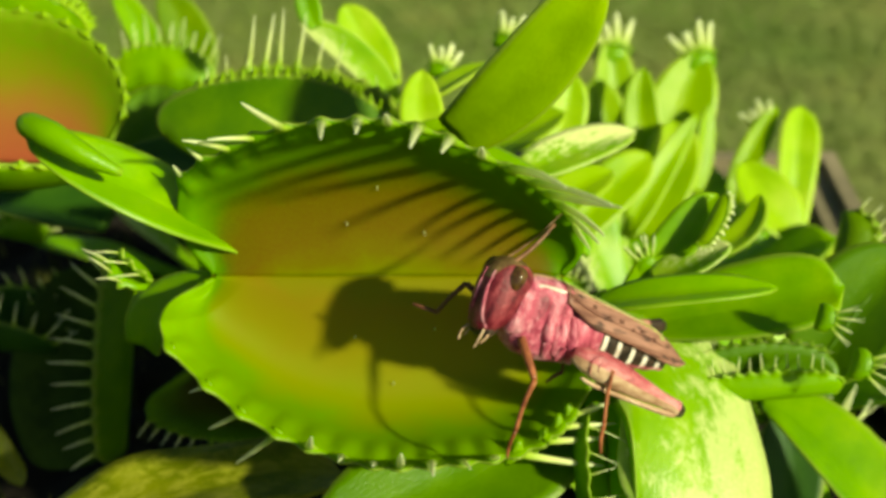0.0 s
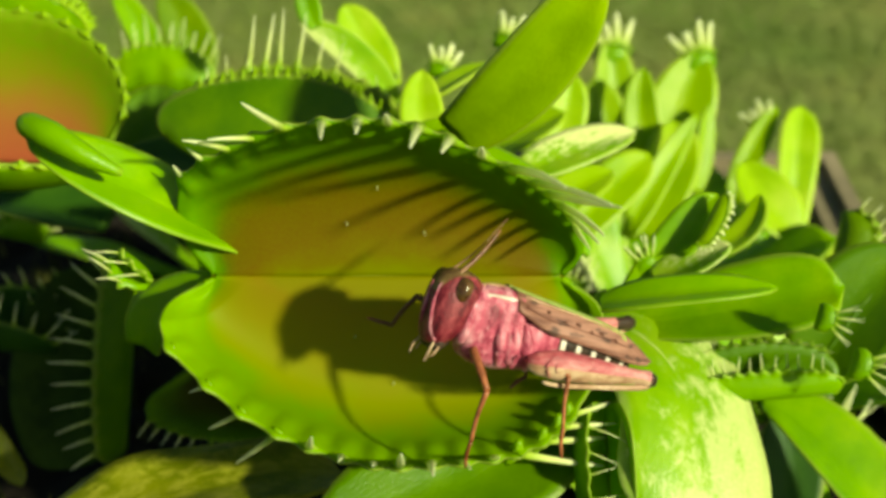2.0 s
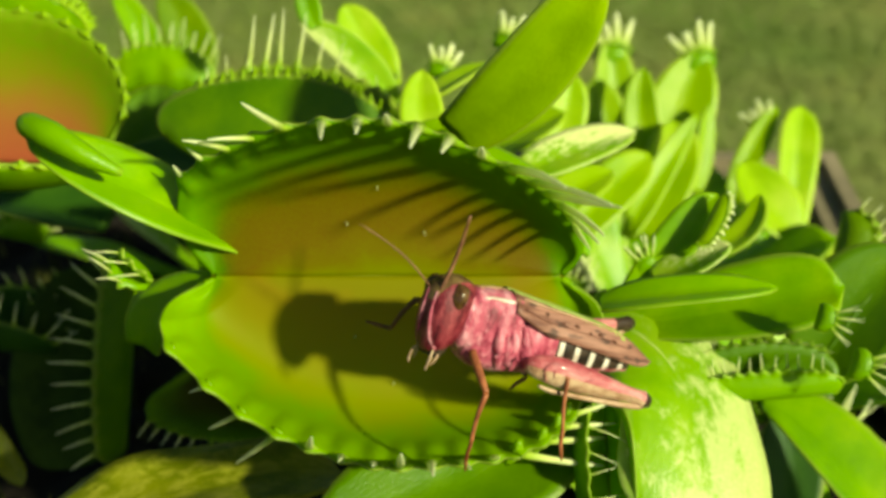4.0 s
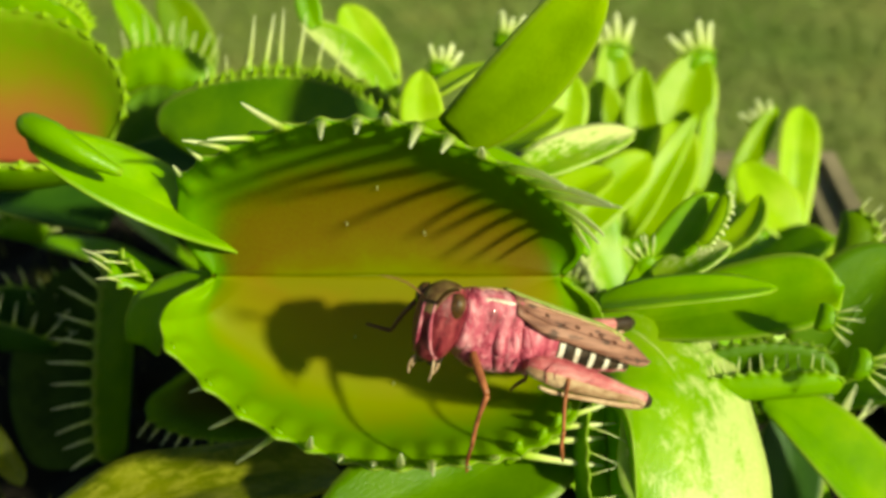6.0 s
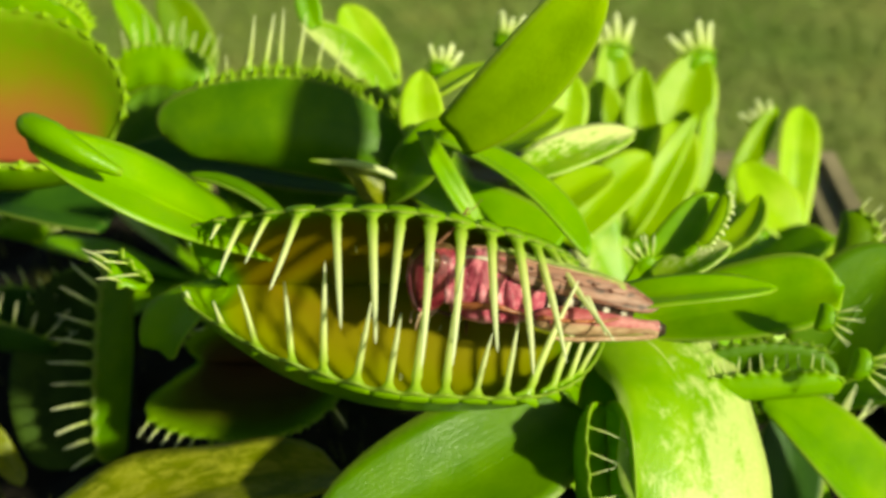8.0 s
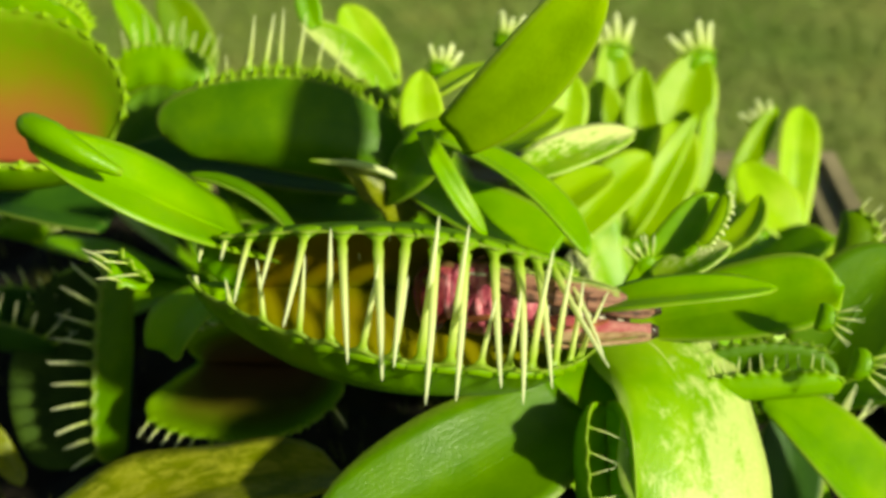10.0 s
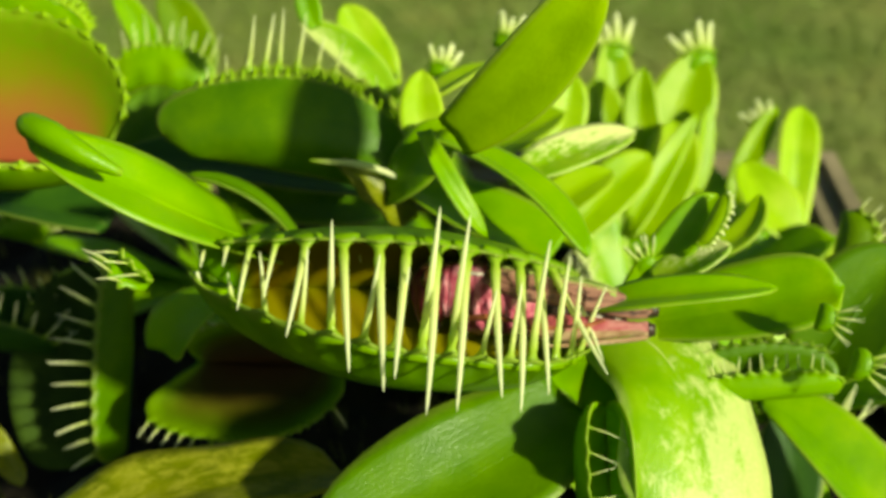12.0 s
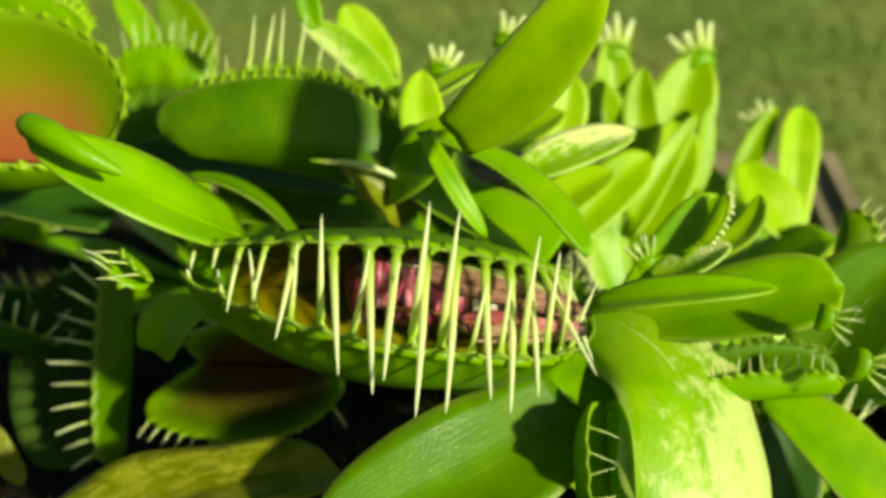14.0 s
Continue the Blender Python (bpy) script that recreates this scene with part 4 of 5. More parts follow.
bud_lobe = [(-2.3, 0), (-2.6, 1.4), (-1.5, 2.7), (0, 3.0), (1.6, 2.6), (2.6, 1.2), (2.3, 0)]
grin("yellow-green folded young flytrap with long white teeth", frame_of((-0.0369, 0.1179, 0.3147), (0.723, -0.310, -0.617), (-0.701, -0.029, 0.713)), [
    (Lobe(bud_lobe, (-0.4, 0, 0), 0.8, -1), 20, [LEAF, LEAF], [(0.2 + 0.17 * k, 3.8 + 0.5 * (k % 2), (-0.95 + 0.12 * k, 0.8, -0.3), 0.13) for k in range(3)]),
    (Lobe(bud_lobe, (0.4, 0, 0), 0.8, 1), -14, [LEAF, LEAF], [(0.25 + 0.2 * k, 3.4, (-1 + 0.25 * k, 0.7, 0.3), 0.11) for k in range(3)])])
edge_lobe = [(-3.6, 0), (-3.9, 2.4), (-2.6, 4.6), (0.4, 5.4), (2.8, 4.6), (4.3, 2.2), (3.8, 0)]
grin("upright green flytrap at the planter edge", frame_of((0.0557, 0.1417, 0.3025), (0.268, 0.628, 0.730), (0.855, -0.514, 0.076)), [
    (Lobe(edge_lobe, (-0.6, 0, 0), 1.3, -1), 9, [LEAF_SOFT, LEAF], [(0.2 + 0.13 * k, 1.6, (-0.2 + 0.1 * k, 1, 0.2), 0.12) for k in range(6)]),
    (Lobe(edge_lobe, (0.6, 0, 0), 1.3, 1), -7, [LEAF_SOFT, LEAF], [(0.5 + 0.12 * k, 2.6, (0.9, 0.5, -0.1 * k), 0.15) for k in range(4)])])
leaf("green leaf hanging beside the folded leaf", (0.0218, 0.1226, 0.2961), (0.0210, 0.1153, 0.2909), (0.0200, 0.1062, 0.2850), 0.0085, (0.102, -0.680, 0.726), LEAF, shape=(0.7, 1, 0.5))
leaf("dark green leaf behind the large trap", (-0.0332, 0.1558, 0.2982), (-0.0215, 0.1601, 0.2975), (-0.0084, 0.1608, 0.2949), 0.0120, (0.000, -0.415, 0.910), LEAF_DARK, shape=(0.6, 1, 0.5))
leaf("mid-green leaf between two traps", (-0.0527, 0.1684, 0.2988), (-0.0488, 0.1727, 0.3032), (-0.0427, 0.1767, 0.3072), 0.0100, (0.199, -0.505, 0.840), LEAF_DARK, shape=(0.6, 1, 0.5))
leaf("lime leaf low among the young traps", (0.0185, 0.1513, 0.2952), (0.0250, 0.1588, 0.2990), (0.0328, 0.1666, 0.3015), 0.0080, (0.303, -0.372, 0.877), LEAF_LIME, shape=(0.5, 1, 0.5))
leaf("lime leaf rising among the young traps", (0.0328, 0.1682, 0.2846), (0.0382, 0.1776, 0.2911), (0.0405, 0.1864, 0.2966), 0.0100, (0.101, -0.413, 0.905), LEAF_LIME, shape=(0.5, 1, 0.5))
leaf("short lime leaf behind the closing trap", (0.0121, 0.1468, 0.2993), (0.0180, 0.1517, 0.3028), (0.0257, 0.1574, 0.3040), 0.0072, (0.198, -0.170, 0.965), LEAF_LIME, shape=(0.5, 1, 0.5))
withered = leaf("withered olive leaf with curled edge", (-0.0051, 0.1430, 0.3044), (-0.0090, 0.1441, 0.3093), (-0.0147, 0.1445, 0.3134), 0.0063, (0.000, -0.391, 0.921), LEAF_OLIVE, wave=0.12)
# a loose pale fibre, attached to the leaf as a part
part("torn_edge", tube_mesh("torn_edge", [(-0.0181, 0.1412, 0.3157), (-0.0155, 0.1411, 0.3156), (-0.0111, 0.1426, 0.3142), (-0.0073, 0.1436, 0.3121), (-0.0049, 0.1444, 0.3098)], [0.0001, 0.0004, 0.0005, 0.0004, 0.0001], TOOTH, 8), withered, "pale fibre lying on the leaf")


BUD_L, BUD_W = 0.0085, 0.0052
BUD_LOBES = {k: lobe_mesh("lobe", BUD_L, BUD_W, BUD_W * 0.25, k, [LEAF, LEAF], 14, 6, 0.2, 0.0003, 7, (0.2, 0.8)) for k in (-1, 1)}
BUD_TEETH = [tooth_mesh(BUD_L * k, 0.00017) for k in (0.5, 0.38, 0.6)]


def bud(plant, m, gape, rng):
    """A tiny trap at a leaf's end, its two lobes parts of the plant."""
    for sign, ang in ((-1, gape), (1, -gape)):
        lobe = part("lobe", BUD_LOBES[sign], plant, m=m @ pose(0, 0, 0, ang))
        lobe_teeth(lobe, BUD_L, BUD_W, sign, 7, 5, BUD_TEETH, rng, (0.2, 0.8))


def rosette(x, y, count, size, seed, mats, buds=False):
    """A low plant: leaves that rise from one crown on the peat."""
    rng = random.Random(seed)
    plant = tagged(new("rosette"), "low flytrap rosette of green leaves on the peat", "plant", "rosettes")
    plant.location = (x, y, 0.259)
    for i in range(count):
        a = 2 * math.pi * (i + rng.uniform(-0.3, 0.3)) / count
        l, up = size * rng.uniform(0.7, 1.15), rng.uniform(0.25, 0.85)
        d = Vector((math.cos(a), math.sin(a), 0))
        base = d * 0.002
        tip = base + d * (l * math.cos(up)) + Vector((0, 0, l * math.sin(up)))
        mid = (base + tip) / 2 + Vector((0, 0, l * rng.uniform(0.02, 0.14)))
        face = Vector((0, 0, 1)) - d * 0.5
        me = blade_mesh("leaf", base, mid, tip, l * rng.uniform(0.24, 0.42), face, [mats[i % len(mats)]], shape=(0.4, 1, rng.uniform(0.5, 0.75)), twist=rng.uniform(-0.9, 0.9), wave=0.03, n=12, m=6)
        part("leaf", me, plant)
        if buds and i % 2:
            end = (tip - mid).normalized()
            bud(plant, frame_of(tip + end * 0.0035, end, face + end * 0.3) @ pose(0, 0, 0), rng.uniform(10, 34), rng)


for x, y, count, size, seed in ((0.035, 0.172, 11, 0.036, 1), (0.056, 0.152, 11, 0.028, 2), (0.058, 0.186, 9, 0.016, 3), (0.010, 0.195, 10, 0.032, 4), (0.046, 0.190, 9, 0.019, 5), (0.028, 0.128, 10, 0.030, 6), (0.057, 0.112, 10, 0.020, 7), (-0.015, 0.165, 9, 0.030, 8), (-0.045, 0.190, 9, 0.03, 9)):
    rosette(x, y, count, size, seed, (LEAF, LEAF, LEAF_PALE, LEAF, LEAF_CREAM), seed in (1, 4, 9))


# ---- grasshopper ----
def mm(*v):
    return tuple(a * 0.00128 for a in v)


def rings(rows):
    return [(x * 0.00128, y * 0.00128, z * 0.00128, w * 0.00128, h * 0.00128, q) for x, y, z, w, h, q in rows]


def grasshopper():
    bug = tagged(new("grasshopper"), "pink and brown grasshopper with banded abdomen", "grasshopper")
    parts = {}
    part("pronotum", loft_mesh("pronotum", rings([(7.5, 0, 0.3, 1.85, 2.3, 0.82), (7.0, 0, 0.35, 2.1, 2.65, 0.78), (6.3, 0, 0.4, 2.15, 2.75, 0.74), (6.05, 0, 0.4, 2.02, 2.6, 0.74), (5.8, 0, 0.42, 2.18, 2.78, 0.74), (4.9, 0, 0.5, 2.25, 2.8, 0.72), (4.7, 0, 0.52, 2.14, 2.68, 0.72), (4.45, 0, 0.55, 2.3, 2.8, 0.7), (3.6, 0, 0.75, 2.35, 2.6, 0.7), (2.7, 0, 1.05, 2.2, 2.2, 0.72), (1.9, 0, 1.5, 1.6, 1.6, 0.75)]), [PINK], 28), bug)
    part("collar", loft_mesh("collar", rings([(7.75, 0, 0.3, 1.9, 2.3, 0.8), (7.6, 0, 0.3, 2.05, 2.45, 0.78), (7.3, 0, 0.3, 2.15, 2.6, 0.76), (7.1, 0, 0.3, 2.1, 2.55, 0.75)]), [PINK], 24), bug)
    part("keel", tube_mesh("keel", [mm(7.4, 0, 2.75), mm(6.0, 0, 3.1), mm(4.4, 0, 3.3), mm(2.4, 0, 3.2)], [0.00012, 0.0002, 0.0002, 0.0001], TAN, 6), bug)
    for side in (1, -1):
        part("side_keel", tube_mesh("side_keel", [mm(7.3, side * 1.35, 2.25), mm(5.6, side * 1.5, 2.6), mm(4.0, side * 1.75, 2.65), mm(2.3, side * 1.6, 2.5)], [0.00014, 0.00026, 0.00030, 0.00012], BONE, 6), bug, "pale side keel")
    part("thorax", loft_mesh("thorax", rings([(6.8, 0, -0.9, 1.5, 2.1, 0.8), (5.6, 0, -1.1, 1.9, 2.5, 0.8), (3.6, 0, -1.1, 2.1, 2.65, 0.8), (1, 0, -0.8, 2.2, 2.6, 0.8), (-1.5, 0, -0.5, 2.05, 2.3, 0.85)]), [PINK], 20), bug)
    for side in (1, -1):
        for x, lean in ((3.9, 0.7), (2.5, 0.8), (1.1, 0.9)):
            part("pleuron", tube_mesh("pleuron", [mm(x + lean, side * 1.85, 0.9), mm(x + lean * 0.6, side * 2.18, -0.4), mm(x, side * 2.1, -1.8), mm(x - 0.4, side * 1.5, -3.0)], [0.0003, 0.00062, 0.00066, 0.0004], PINK, 10, per=5), bug)
    abd = [(0.5 - 10.5 * i / 18, 0, -0.4 - 0.3 * i / 18, 1.95 * (1 - 0.62 * (i / 18) ** 1.6) * (1.05, 1.0, 0.96)[i % 3], 2.45 * (1 - 0.62 * (i / 18) ** 1.6) * (1.05, 1.0, 0.96)[i % 3], 0.9) for i in range(19)]
    def banded(i, a):
        if 0.60 < a < 0.90 or a < 0.02:
            return 0
        return 1 if i % 3 != 1 else 2
    part("abdomen", loft_mesh("abdomen", rings(abd), [PINK, DARK, BONE], 20, banded), bug, "abdomen banded in black and white")
    for side in (1, -1):
        def wing_surf(s, t, side=side):
            x = 3.5 - 15.7 * s
            tip = max(0.0, (s - 0.6) / 0.4)
            w = (3.5 - 0.6 * min(1, s * 3)) * (0.5 + 0.5 * min(1, s * 4)) * max(0.0, 1 - tip ** 2.4) ** 0.7
            y = side * (0.2 + 2.3 * math.sin(t * 1.35) * (1 - 0.45 * s) * (1 - 0.5 * tip ** 2))
            z = 3.42 - 1.9 * s - 1.7 * tip ** 2 - w * (1 - math.cos(t * 1.45)) * 0.95 + 0.1 * math.sin(t * 9) * (1 - s)
            nor = Vector((0, side * math.sin(t * 1.4 + 0.15), math.cos(t * 1.4 + 0.15)))
            return Vector(mm(x, y, z)), nor
        me = sheet_mesh("wing", 28, 12, wing_surf, 0.00018, [WING, WING_EDGE])
        me.polygons.foreach_set("material_index", [1 if abs(p.center.y) < 0.0012 and p.center.x > -0.011 else 0 for p in me.polygons])
        wing = part("wing", me, bug, "brown wing with dark flecks")
        for t, mat in ((0.36, TAN), (0.72, WING)):
            line = [wing_surf(0.06 + 0.145 * k, t - 0.02 * k)[0] + Vector((0, side * 0.0001, 0.0001)) for k in range(6)]
            part("vein", tube_mesh("vein", line, [0.00012, 0.00016, 0.00015, 0.00013, 0.0001, 0.00006], mat, 5), wing)
        for k, (u, v) in enumerate(((0.20, 0.5), (0.31, 0.62), (0.40, 0.55), (0.50, 0.63), (0.57, 0.56), (0.67, 0.60))):
            a, b = wing_surf(u, v)[0], wing_surf(u + 0.03 + 0.008 * (k % 3), v + 0.02)[0]
            part("fleck", tube_mesh("fleck", [a, (a + b) / 2 + Vector((0, side * 0.00012, 0.00008)), b], [0.00006, 0.00024, 0.00006], LEGDARK, 6), wing)
    # head, in its own space with the neck as origin
    head = part("head", loft_mesh("head", rings([(-0.9, 0, 0.1, 1.6, 2.0, 0.9), (0, 0, -0.2, 2.0, 2.7, 0.88), (0.9, 0, -0.5, 2.05, 3.1, 0.84), (1.7, 0, -0.7, 1.95, 3.2, 0.8), (2.4, 0, -0.9, 1.7, 3.05, 0.8), (2.9, 0, -1.1, 1.35, 2.7, 0.84), (3.2, 0, -1.3, 0.8, 2.0, 0.9)]), [HEAD_RED, BROW], 24, lambda i, a: 1 if 0.17 < a < 0.33 else 0), bug)
    head.matrix_basis = pose(*mm(7.6, 0, 0.9), 0, 10, 0)
    for side in (1, -1):
        eye = loft_mesh("eye", rings([(-0.8, 0, 0, 0.15, 0.15, 1), (-0.55, 0, 0, 0.55, 0.76, 1), (-0.25, 0, 0, 0.78, 1.08, 1), (0.25, 0, 0, 0.78, 1.08, 1), (0.55, 0, 0, 0.55, 0.76, 1), (0.8, 0, 0, 0.15, 0.15, 1)]), [EYE_MAT], 16)
        part("eye", eye, head, "glossy amber eye", pose(*mm(1.35, side * 1.55, 1.15), 0, -12, side * 12))
        for k, (x, z, l) in enumerate(((2.3, -3.6, 1.6), (1.5, -3.6, 1.2))):
            part("palp", tube_mesh("palp", [mm(x, side * 0.7, z + 0.4), mm(x + 0.7, side * 1.1, z - l * 0.45), mm(x + 0.9 + 0.3 * k, side * 1.0, z - l)], [0.00014, 0.00014, 0.00010], TAN, 6), head)
        part("mandible", loft_mesh("mandible", rings([(1.0, side * 0.6, -3.4, 0.4, 0.5, 1), (1.9, side * 0.6, -3.7, 0.65, 0.8, 1), (2.7, side * 0.5, -3.5, 0.35, 0.6, 1)]), [DARK], 10), head)
        part("ridge", tube_mesh("ridge", [mm(2.9, side * 0.5, 1.4), mm(3.25, side * 0.5, -0.4), mm(3.1, side * 0.7, -2.4), mm(2.6, side * 1.1, -3.4)], [0.00012, 0.00022, 0.00022, 0.00014], PINK, 6), head)
        for x, z0, z1 in ((3.0, 0.4, -2.6), (1.2, 0.2, -2.4)):
            part("side_plate", tube_mesh("side_plate", [mm(x + 0.6, side * 1.75, z0), mm(x + 0.2, side * 1.85, (z0 + z1) / 2), mm(x - 0.5, side * 1.6, z1)], [0.0004, 0.0011, 0.0006], PINK, 10, per=5), bug)
    for key, k in (("near", 0.82), ("far", 1.0)):
        parts["antenna_" + key] = part("antenna", tube_mesh("antenna", [mm(0, 0, 0), mm(2.5 * k, 0, 0.25), mm(5.2 * k, 0, 0.1), mm(8.2 * k, 0, -0.5)], [r * k for r in ((0.00028, 0.00028, 0.00026, 0.00016) if key == "near" else (0.0001, 0.0001, 0.00008, 0.00004))], FEELER, 6), head)
    # hind legs: femur and folded shin
    for side in (1, -1):
        fem = [(0.5, 0, 0, 0.35, 0.6, 1), (-0.5, 0, 0.05, 0.7, 1.0, 0.9), (-2.2, 0, 0.1, 0.9, 1.32, 0.85), (-4.4, 0, 0.05, 0.85, 1.26, 0.85), (-7.0, 0, 0.0, 0.7, 0.98, 0.85), (-9.2, 0, 0, 0.5, 0.7, 0.9), (-10.2, 0, 0, 0.5, 0.66, 1), (-11.0, 0, -0.1, 0.62, 0.8, 1), (-11.7, 0, -0.15, 0.35, 0.5, 1)]
        leg = part("hind_leg", loft_mesh("hind_leg", rings(fem), [THIGH, TAN, DARK], 16, lambda i, a, far=side < 0: 2 if i > (4 if far else 6) else (1 if a > 0.53 else 0)), bug, "thick hind leg, pink above and tan below")
        for k in range(9):
            x, h = -1.2 - 0.85 * k, 0.95 - 0.075 * k
            part("chevron", tube_mesh("chevron", [mm(x - 0.35, side * (0.62 - 0.03 * k), h), mm(x + 0.25, side * (0.93 - 0.045 * k), 0.05), mm(x - 0.35, side * (0.62 - 0.03 * k), -h)], [0.00006, 0.00013, 0.00006], THIGH, 5, per=3), leg)
        part("shin", tube_mesh("shin", [mm(-11.2, 0, -0.5), mm(-10.0, side * 0.2, -0.9), mm(-5.5, side * 0.3, -1.35), mm(-2.5, side * 0.2, -1.6), mm(-1.2, side * 0.1, -1.5)], [0.00042, 0.00035, 0.0003, 0.00028, 0.00018], TAN, 8), leg)
        parts["hind_near" if side > 0 else "hind_far"] = leg

    # walking legs: thigh, shin, foot, from hip to toe in the body's space
    def limb(key, hip, knee, ankle, toe, mat):
        h, k, a, t = (Vector(mm(*p)) for p in (hip, knee, ankle, toe))
        k, a, t = k - h, a - h, t - h
        thigh = part("leg", tube_mesh("leg", [(0, 0, 0), k * 0.5, k], [0.00046, 0.00048, 0.00034] if key[:4] == "fore" else [0.00034, 0.00034, 0.00026], mat, 8), bug)
        part("shin", tube_mesh("shin", [k, (k + a) / 2 + Vector((0.0002, 0, 0)), a], [0.00034, 0.00026, 0.00024] if key[:4] == "fore" else [0.00026, 0.00022, 0.0002], mat, 8), thigh)
        part("foot", tube_mesh("foot", [a, (a + t) / 2 + Vector((0.0002, 0, 0)), t], [0.00025, 0.00024, 0.00013], mat, 6), thigh)
        thigh.matrix_basis = Matrix.Translation(h)
        parts[key] = thigh

    limb("fore_near", (6.2, 1.7, -2.0), (5.0, 3.9, -4.8), (5.1, 4.0, -9.3), (4.4, 3.2, -11.8), LEGRED)
    limb("fore_far", (7.2, -1.6, -1.0), (10.2, -3.0, 0.5), (11.0, -4.6, -2.8), (13.0, -5.6, -2.8), LEGDARK)
    limb("mid_near", (-0.8, 2.0, -2.6), (-2.0, 4.2, -2.2), (-2.6, 4.8, -6.6), (-3.4, 4.8, -9.2), LEGRED)
    limb("mid_far", (2.6, -2.0, -2.6), (-1.5, -2.6, -1.6), (-2.4, -3.0, -4.6), (-1.4, -3.4, -6.0), LEGDARK)
    parts["head"] = head
    return bug, parts


bug, bits = grasshopper()


def stand(head, tail, roll=0.0, pitch=0.0):
    """The pose of the insect with its head and wing tips at two places."""
    h, t = Vector(head), Vector(tail)
    x = (h - t).normalized()
    up = Vector((0.000, 0.358, 0.934))
    y = up.cross(x).normalized()
    z = x.cross(y)
    m = Matrix((x, y, z)).transposed().to_4x4()
    return Matrix.Translation(h - x * 0.0122) @ m @ pose(0, 0, 0, roll, pitch, 0)


def shut_by(t, rows):
    """How far a thing has gone at t, along rows of (seconds, share)."""
    for (a, u), (b, v) in zip(rows, rows[1:]):
        if t <= b:
            return u + (v - u) * max(0.0, t - a) / (b - a)
    return rows[-1][1]


LOW_SHARE = [(0, 0), (7.6, 0), (7.7, 0.09), (7.8, 0.56), (7.9, 0.68), (8.0, 0.73), (8.2, 0.79), (10.3, 0.97), (11, 1.0), (14, 1.05)]
UP_SHARE = [(0, 0), (7.6, 0), (7.7, 0.18), (7.8, 0.64), (7.9, 0.75), (8.0, 0.80), (8.2, 0.85), (10.3, 0.97), (11, 1.0), (14, 1.04)]
TRAP_SHARE = [(0, 0), (7.6, 0), (7.7, 0.12), (7.8, 0.58), (7.9, 0.68), (8.0, 0.73), (8.2, 0.80), (10.3, 0.97), (11, 1.0), (14, 1.02)]
TOOTH_SHARE = [(0, 0), (7.6, 0), (7.7, 0.1), (7.8, 0.66), (7.9, 0.74), (8.0, 0.80), (8.2, 0.86), (10.3, 0.98), (11, 1.0), (14, 1.0)]
LOW_TOOTH_SHARE = [(0, 0), (7.6, 0), (7.7, 0.02)] + TOOTH_SHARE[3:]


def close_trap():
    times = [0, 7.6, 7.7, 7.8, 7.9, 8.0, 8.2, 10.3, 11, 12.5, 14]
    rows = []
    for t in times:
        f = shut_by(t, TRAP_SHARE)
        slide = 0.0012 * max(0.0, t - 12.5) / 1.5
        rows.append((t, MAIN_AT @ pose(0.0006 * f - slide, -0.0121 * f, 0.0018 * f) @ pose(0, 0, 0, 0, 0, -4.0 * f) @ pose(0, 0, 0, 1.5 * f)))
    walk(main_trap, rows)
    trap_turn = {t: m.to_3x3() for t, m in rows}
    home = MAIN_AT.to_3x3()
    for lobe, share, lean, wide, shut, teeth in ((lower_lobe, LOW_SHARE, LOW_TOOTH_SHARE, 67.9, 23.2, LOWER_TEETH), (upper_lobe, UP_SHARE, TOOTH_SHARE, -60.6, -25.3, UPPER_TEETH)):
        turns = {t: pose(0, 0, 0, wide + (shut - wide) * shut_by(t, share)) for t in times}
        walk(lobe, [(t, turns[t]) for t in times])
        for tooth, p, run, way_open, way_shut in teeth:
            keys = []
            for t in times:
                g = shut_by(t, lean)
                way = (way_open * math.cos(g * math.pi / 2) + way_shut * math.sin(g * math.pi / 2)).normalized()
                here = (home.inverted() @ trap_turn[t] @ turns[t].to_3x3()).inverted()
                keys.append((t, Matrix.Translation(p) @ aim(here @ way, run).to_4x4()))
            walk(tooth, keys)


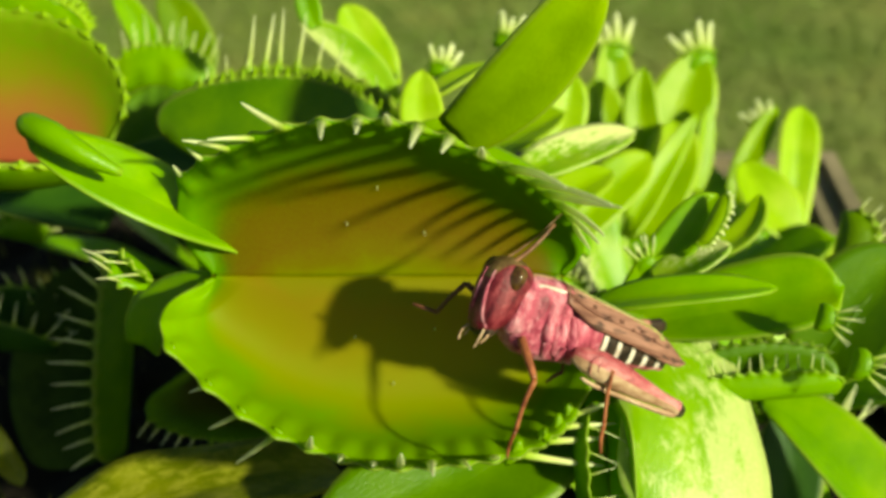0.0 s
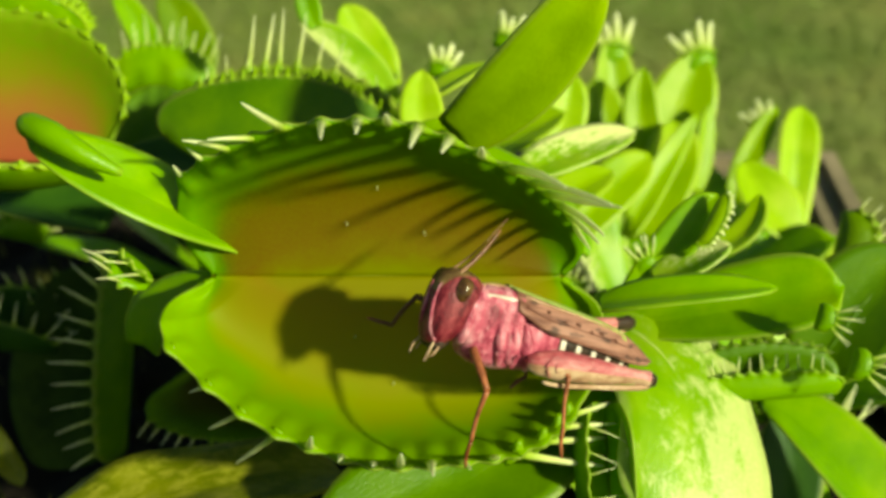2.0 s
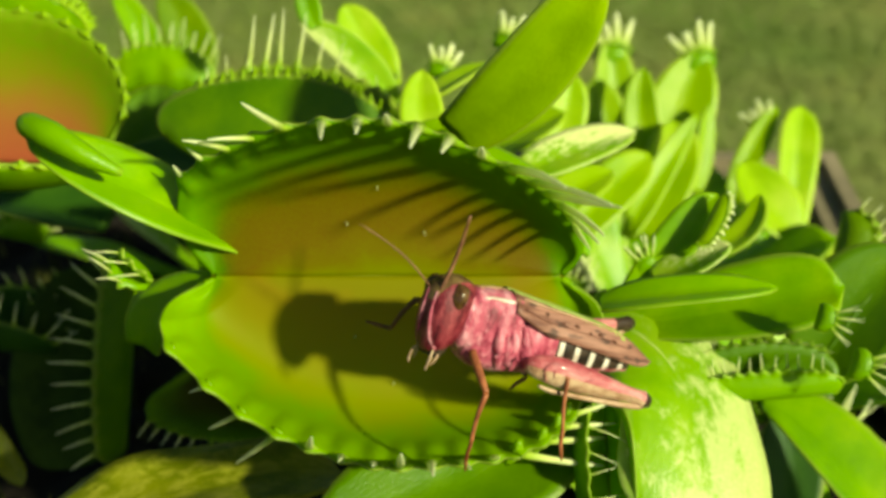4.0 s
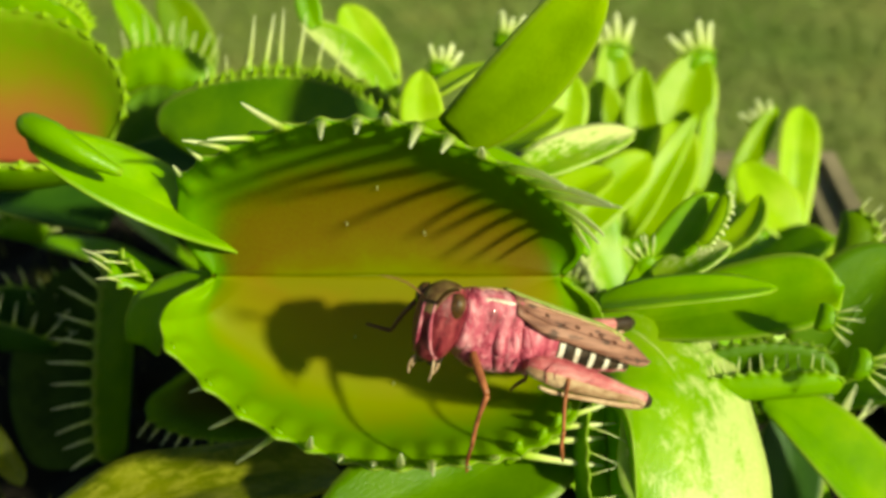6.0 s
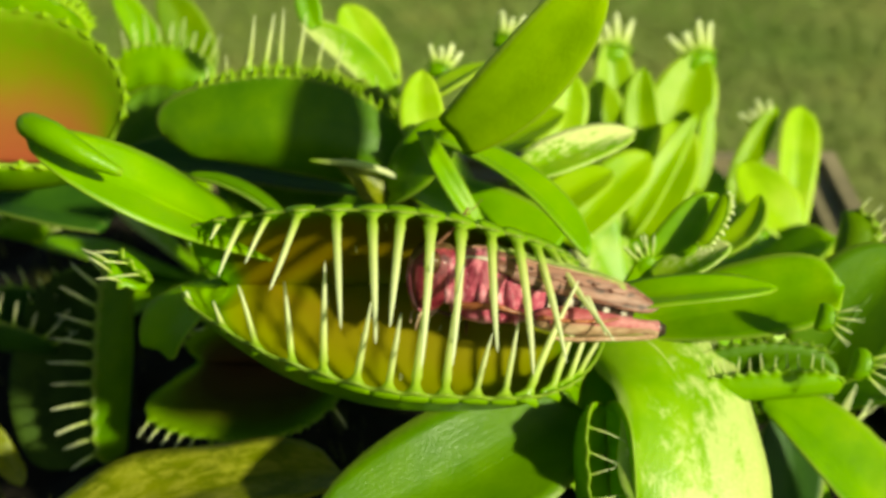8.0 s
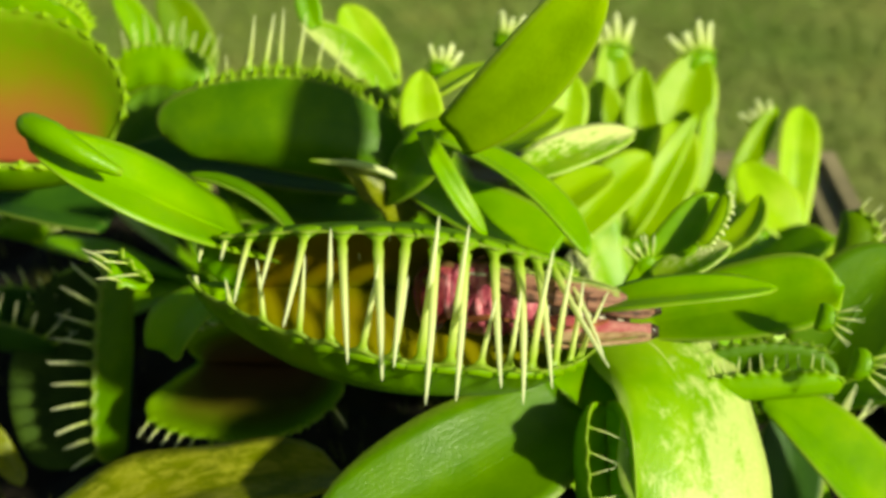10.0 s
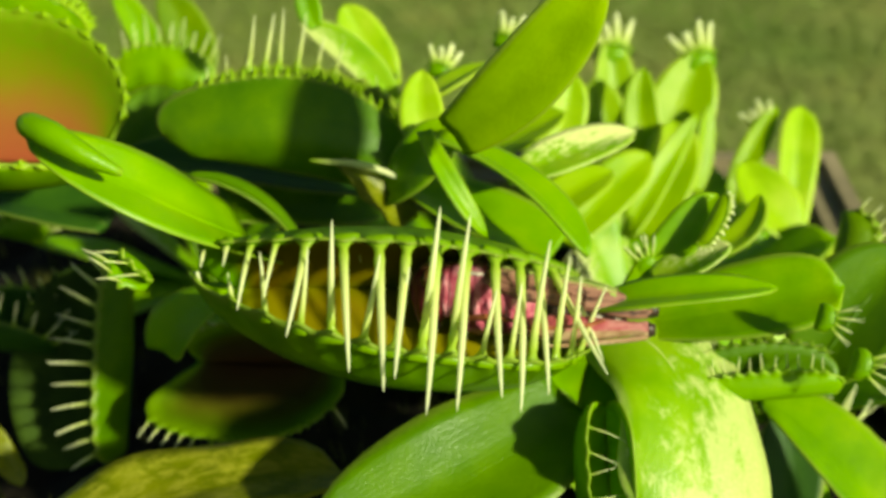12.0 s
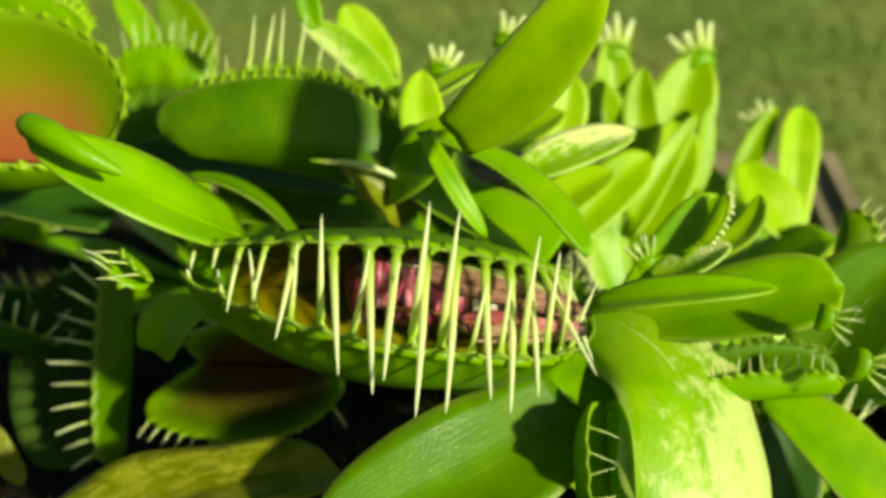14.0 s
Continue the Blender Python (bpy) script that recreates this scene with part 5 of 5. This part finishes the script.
def motions():
    close_trap()
    spots = [
        (0.0, (0.0047, 0.1026, 0.3216), (0.0271, 0.1091, 0.3082)),
        (0.3, (0.0043, 0.1025, 0.3215), (0.0268, 0.1089, 0.3080)),
        (0.4, (0.0037, 0.1024, 0.3213), (0.0262, 0.1088, 0.3078)),
        (0.5, (0.0010, 0.1020, 0.3208), (0.0248, 0.1091, 0.3082)),
        (0.7, (-0.0005, 0.1019, 0.3206), (0.0235, 0.1084, 0.3090)),
        (3.2, (-0.0008, 0.1018, 0.3204), (0.0233, 0.1083, 0.3089)),
        (5.3, (-0.0008, 0.1015, 0.3201), (0.0233, 0.1083, 0.3089)),
        (7.6, (-0.0008, 0.1015, 0.3201), (0.0233, 0.1083, 0.3089)),
        (7.7, (-0.0013, 0.1026, 0.3199), (0.0238, 0.1088, 0.3095)),
        (7.8, (-0.0026, 0.1091, 0.3187), (0.0253, 0.1123, 0.3110)),
        (8.2, (-0.0014, 0.1155, 0.3140), (0.0286, 0.1144, 0.3105)),
        (10.3, (-0.0019, 0.1212, 0.3086), (0.0280, 0.1158, 0.3100)),
        (12.5, (-0.0023, 0.1212, 0.3086), (0.0276, 0.1157, 0.3099)),
        (13.2, (-0.0052, 0.1208, 0.3093), (0.0243, 0.1153, 0.3101)),
        (14.0, (-0.0103, 0.1210, 0.3104), (0.0195, 0.1153, 0.3101)),
    ]
    walk(bug, [(t, stand(h, w)) for t, h, w in spots])
    near, far, head = bits["antenna_near"], bits["antenna_far"], bits["head"]
    turn = [(0, 4, 14, 7.7, 1.5), (3.2, 4, 14, 7.7, 1.5), (5.2, 16, 36, 8.7, 0.9), (7.6, 16, 36, 8.7, 0.9), (8.2, 10, 5, 7.6, 0.9), (14, 10, 5, 7.6, 0.9)]
    walk(head, [(t, pose(*mm(n, 0, z), 0, p, y)) for t, p, y, n, z in turn])
    foot_n, foot_f = mm(2.7, 0.55, 1.4), mm(2.7, -0.55, 1.4)
    walk(near, [(t, pose(*foot_n, 0, p, y)) for t, p, y in [(0, -140, 0), (0.4, -145, 0), (0.5, -172, 0), (0.9, -172, 0), (1.3, -140, 0), (3.2, -135, 0), (5.2, -38, 46), (7.6, -38, 46), (7.8, -95, 20), (8.2, -174, 0), (14, -174, 0)]])
    walk(far, [(t, pose(*foot_f, 0, p, y)) for t, p, y in [(0, -140, -4), (2.0, -138, -4), (2.25, -90, -20), (2.45, -36, -20), (3.2, -36, -20), (5.2, -40, -48), (5.85, -40, -48), (5.98, -34, 0), (6.05, -34, 0), (6.2, -40, -48), (7.0, -34, -48), (7.2, -46, -48), (7.6, -46, -48), (7.8, -95, -20), (8.2, -174, -4), (14, -174, -4)]])
    walk(bits["hind_near"], [(t, pose(*mm(x, 2.9, -2.0), 0, p, y)) for t, p, y, x in [(0, -9, -9, 1), (0.4, -9, -9, 1), (0.5, 5, -7, 1), (2.2, 5, -7, 1), (2.8, -4, -8, 1), (7.6, -4, -8, 1), (7.8, 2, 2, -1), (14, 4, 3, -1)]])
    walk(bits["hind_far"], [(t, pose(*mm(x, -2.8, -0.9), 0, p, y)) for t, p, y, x in [(0, 15, 12, -2.2), (7.6, 15, 12, -2.2), (7.8, 4, 2, -1.2), (14, 0, 0, -1.2)]])
    # the walking legs fold back along the body as the trap shuts
    for key, side in (("fore_near", 1), ("mid_near", 1), ("fore_far", -1), ("mid_far", -1)):
        limb = bits[key]
        at = limb.location.copy()
        fold = 95 if key == "fore_far" else 86
        walk(limb, [(t, Matrix.Translation(at) @ pose(0, 0, 0, 0, p, y)) for t, p, y in [(0, 0, 0), (7.6, 0, 0), (7.8, fold * 0.7, 10 * side), (8.2, fold, 14 * side), (14, fold, 14 * side)]])


motions()
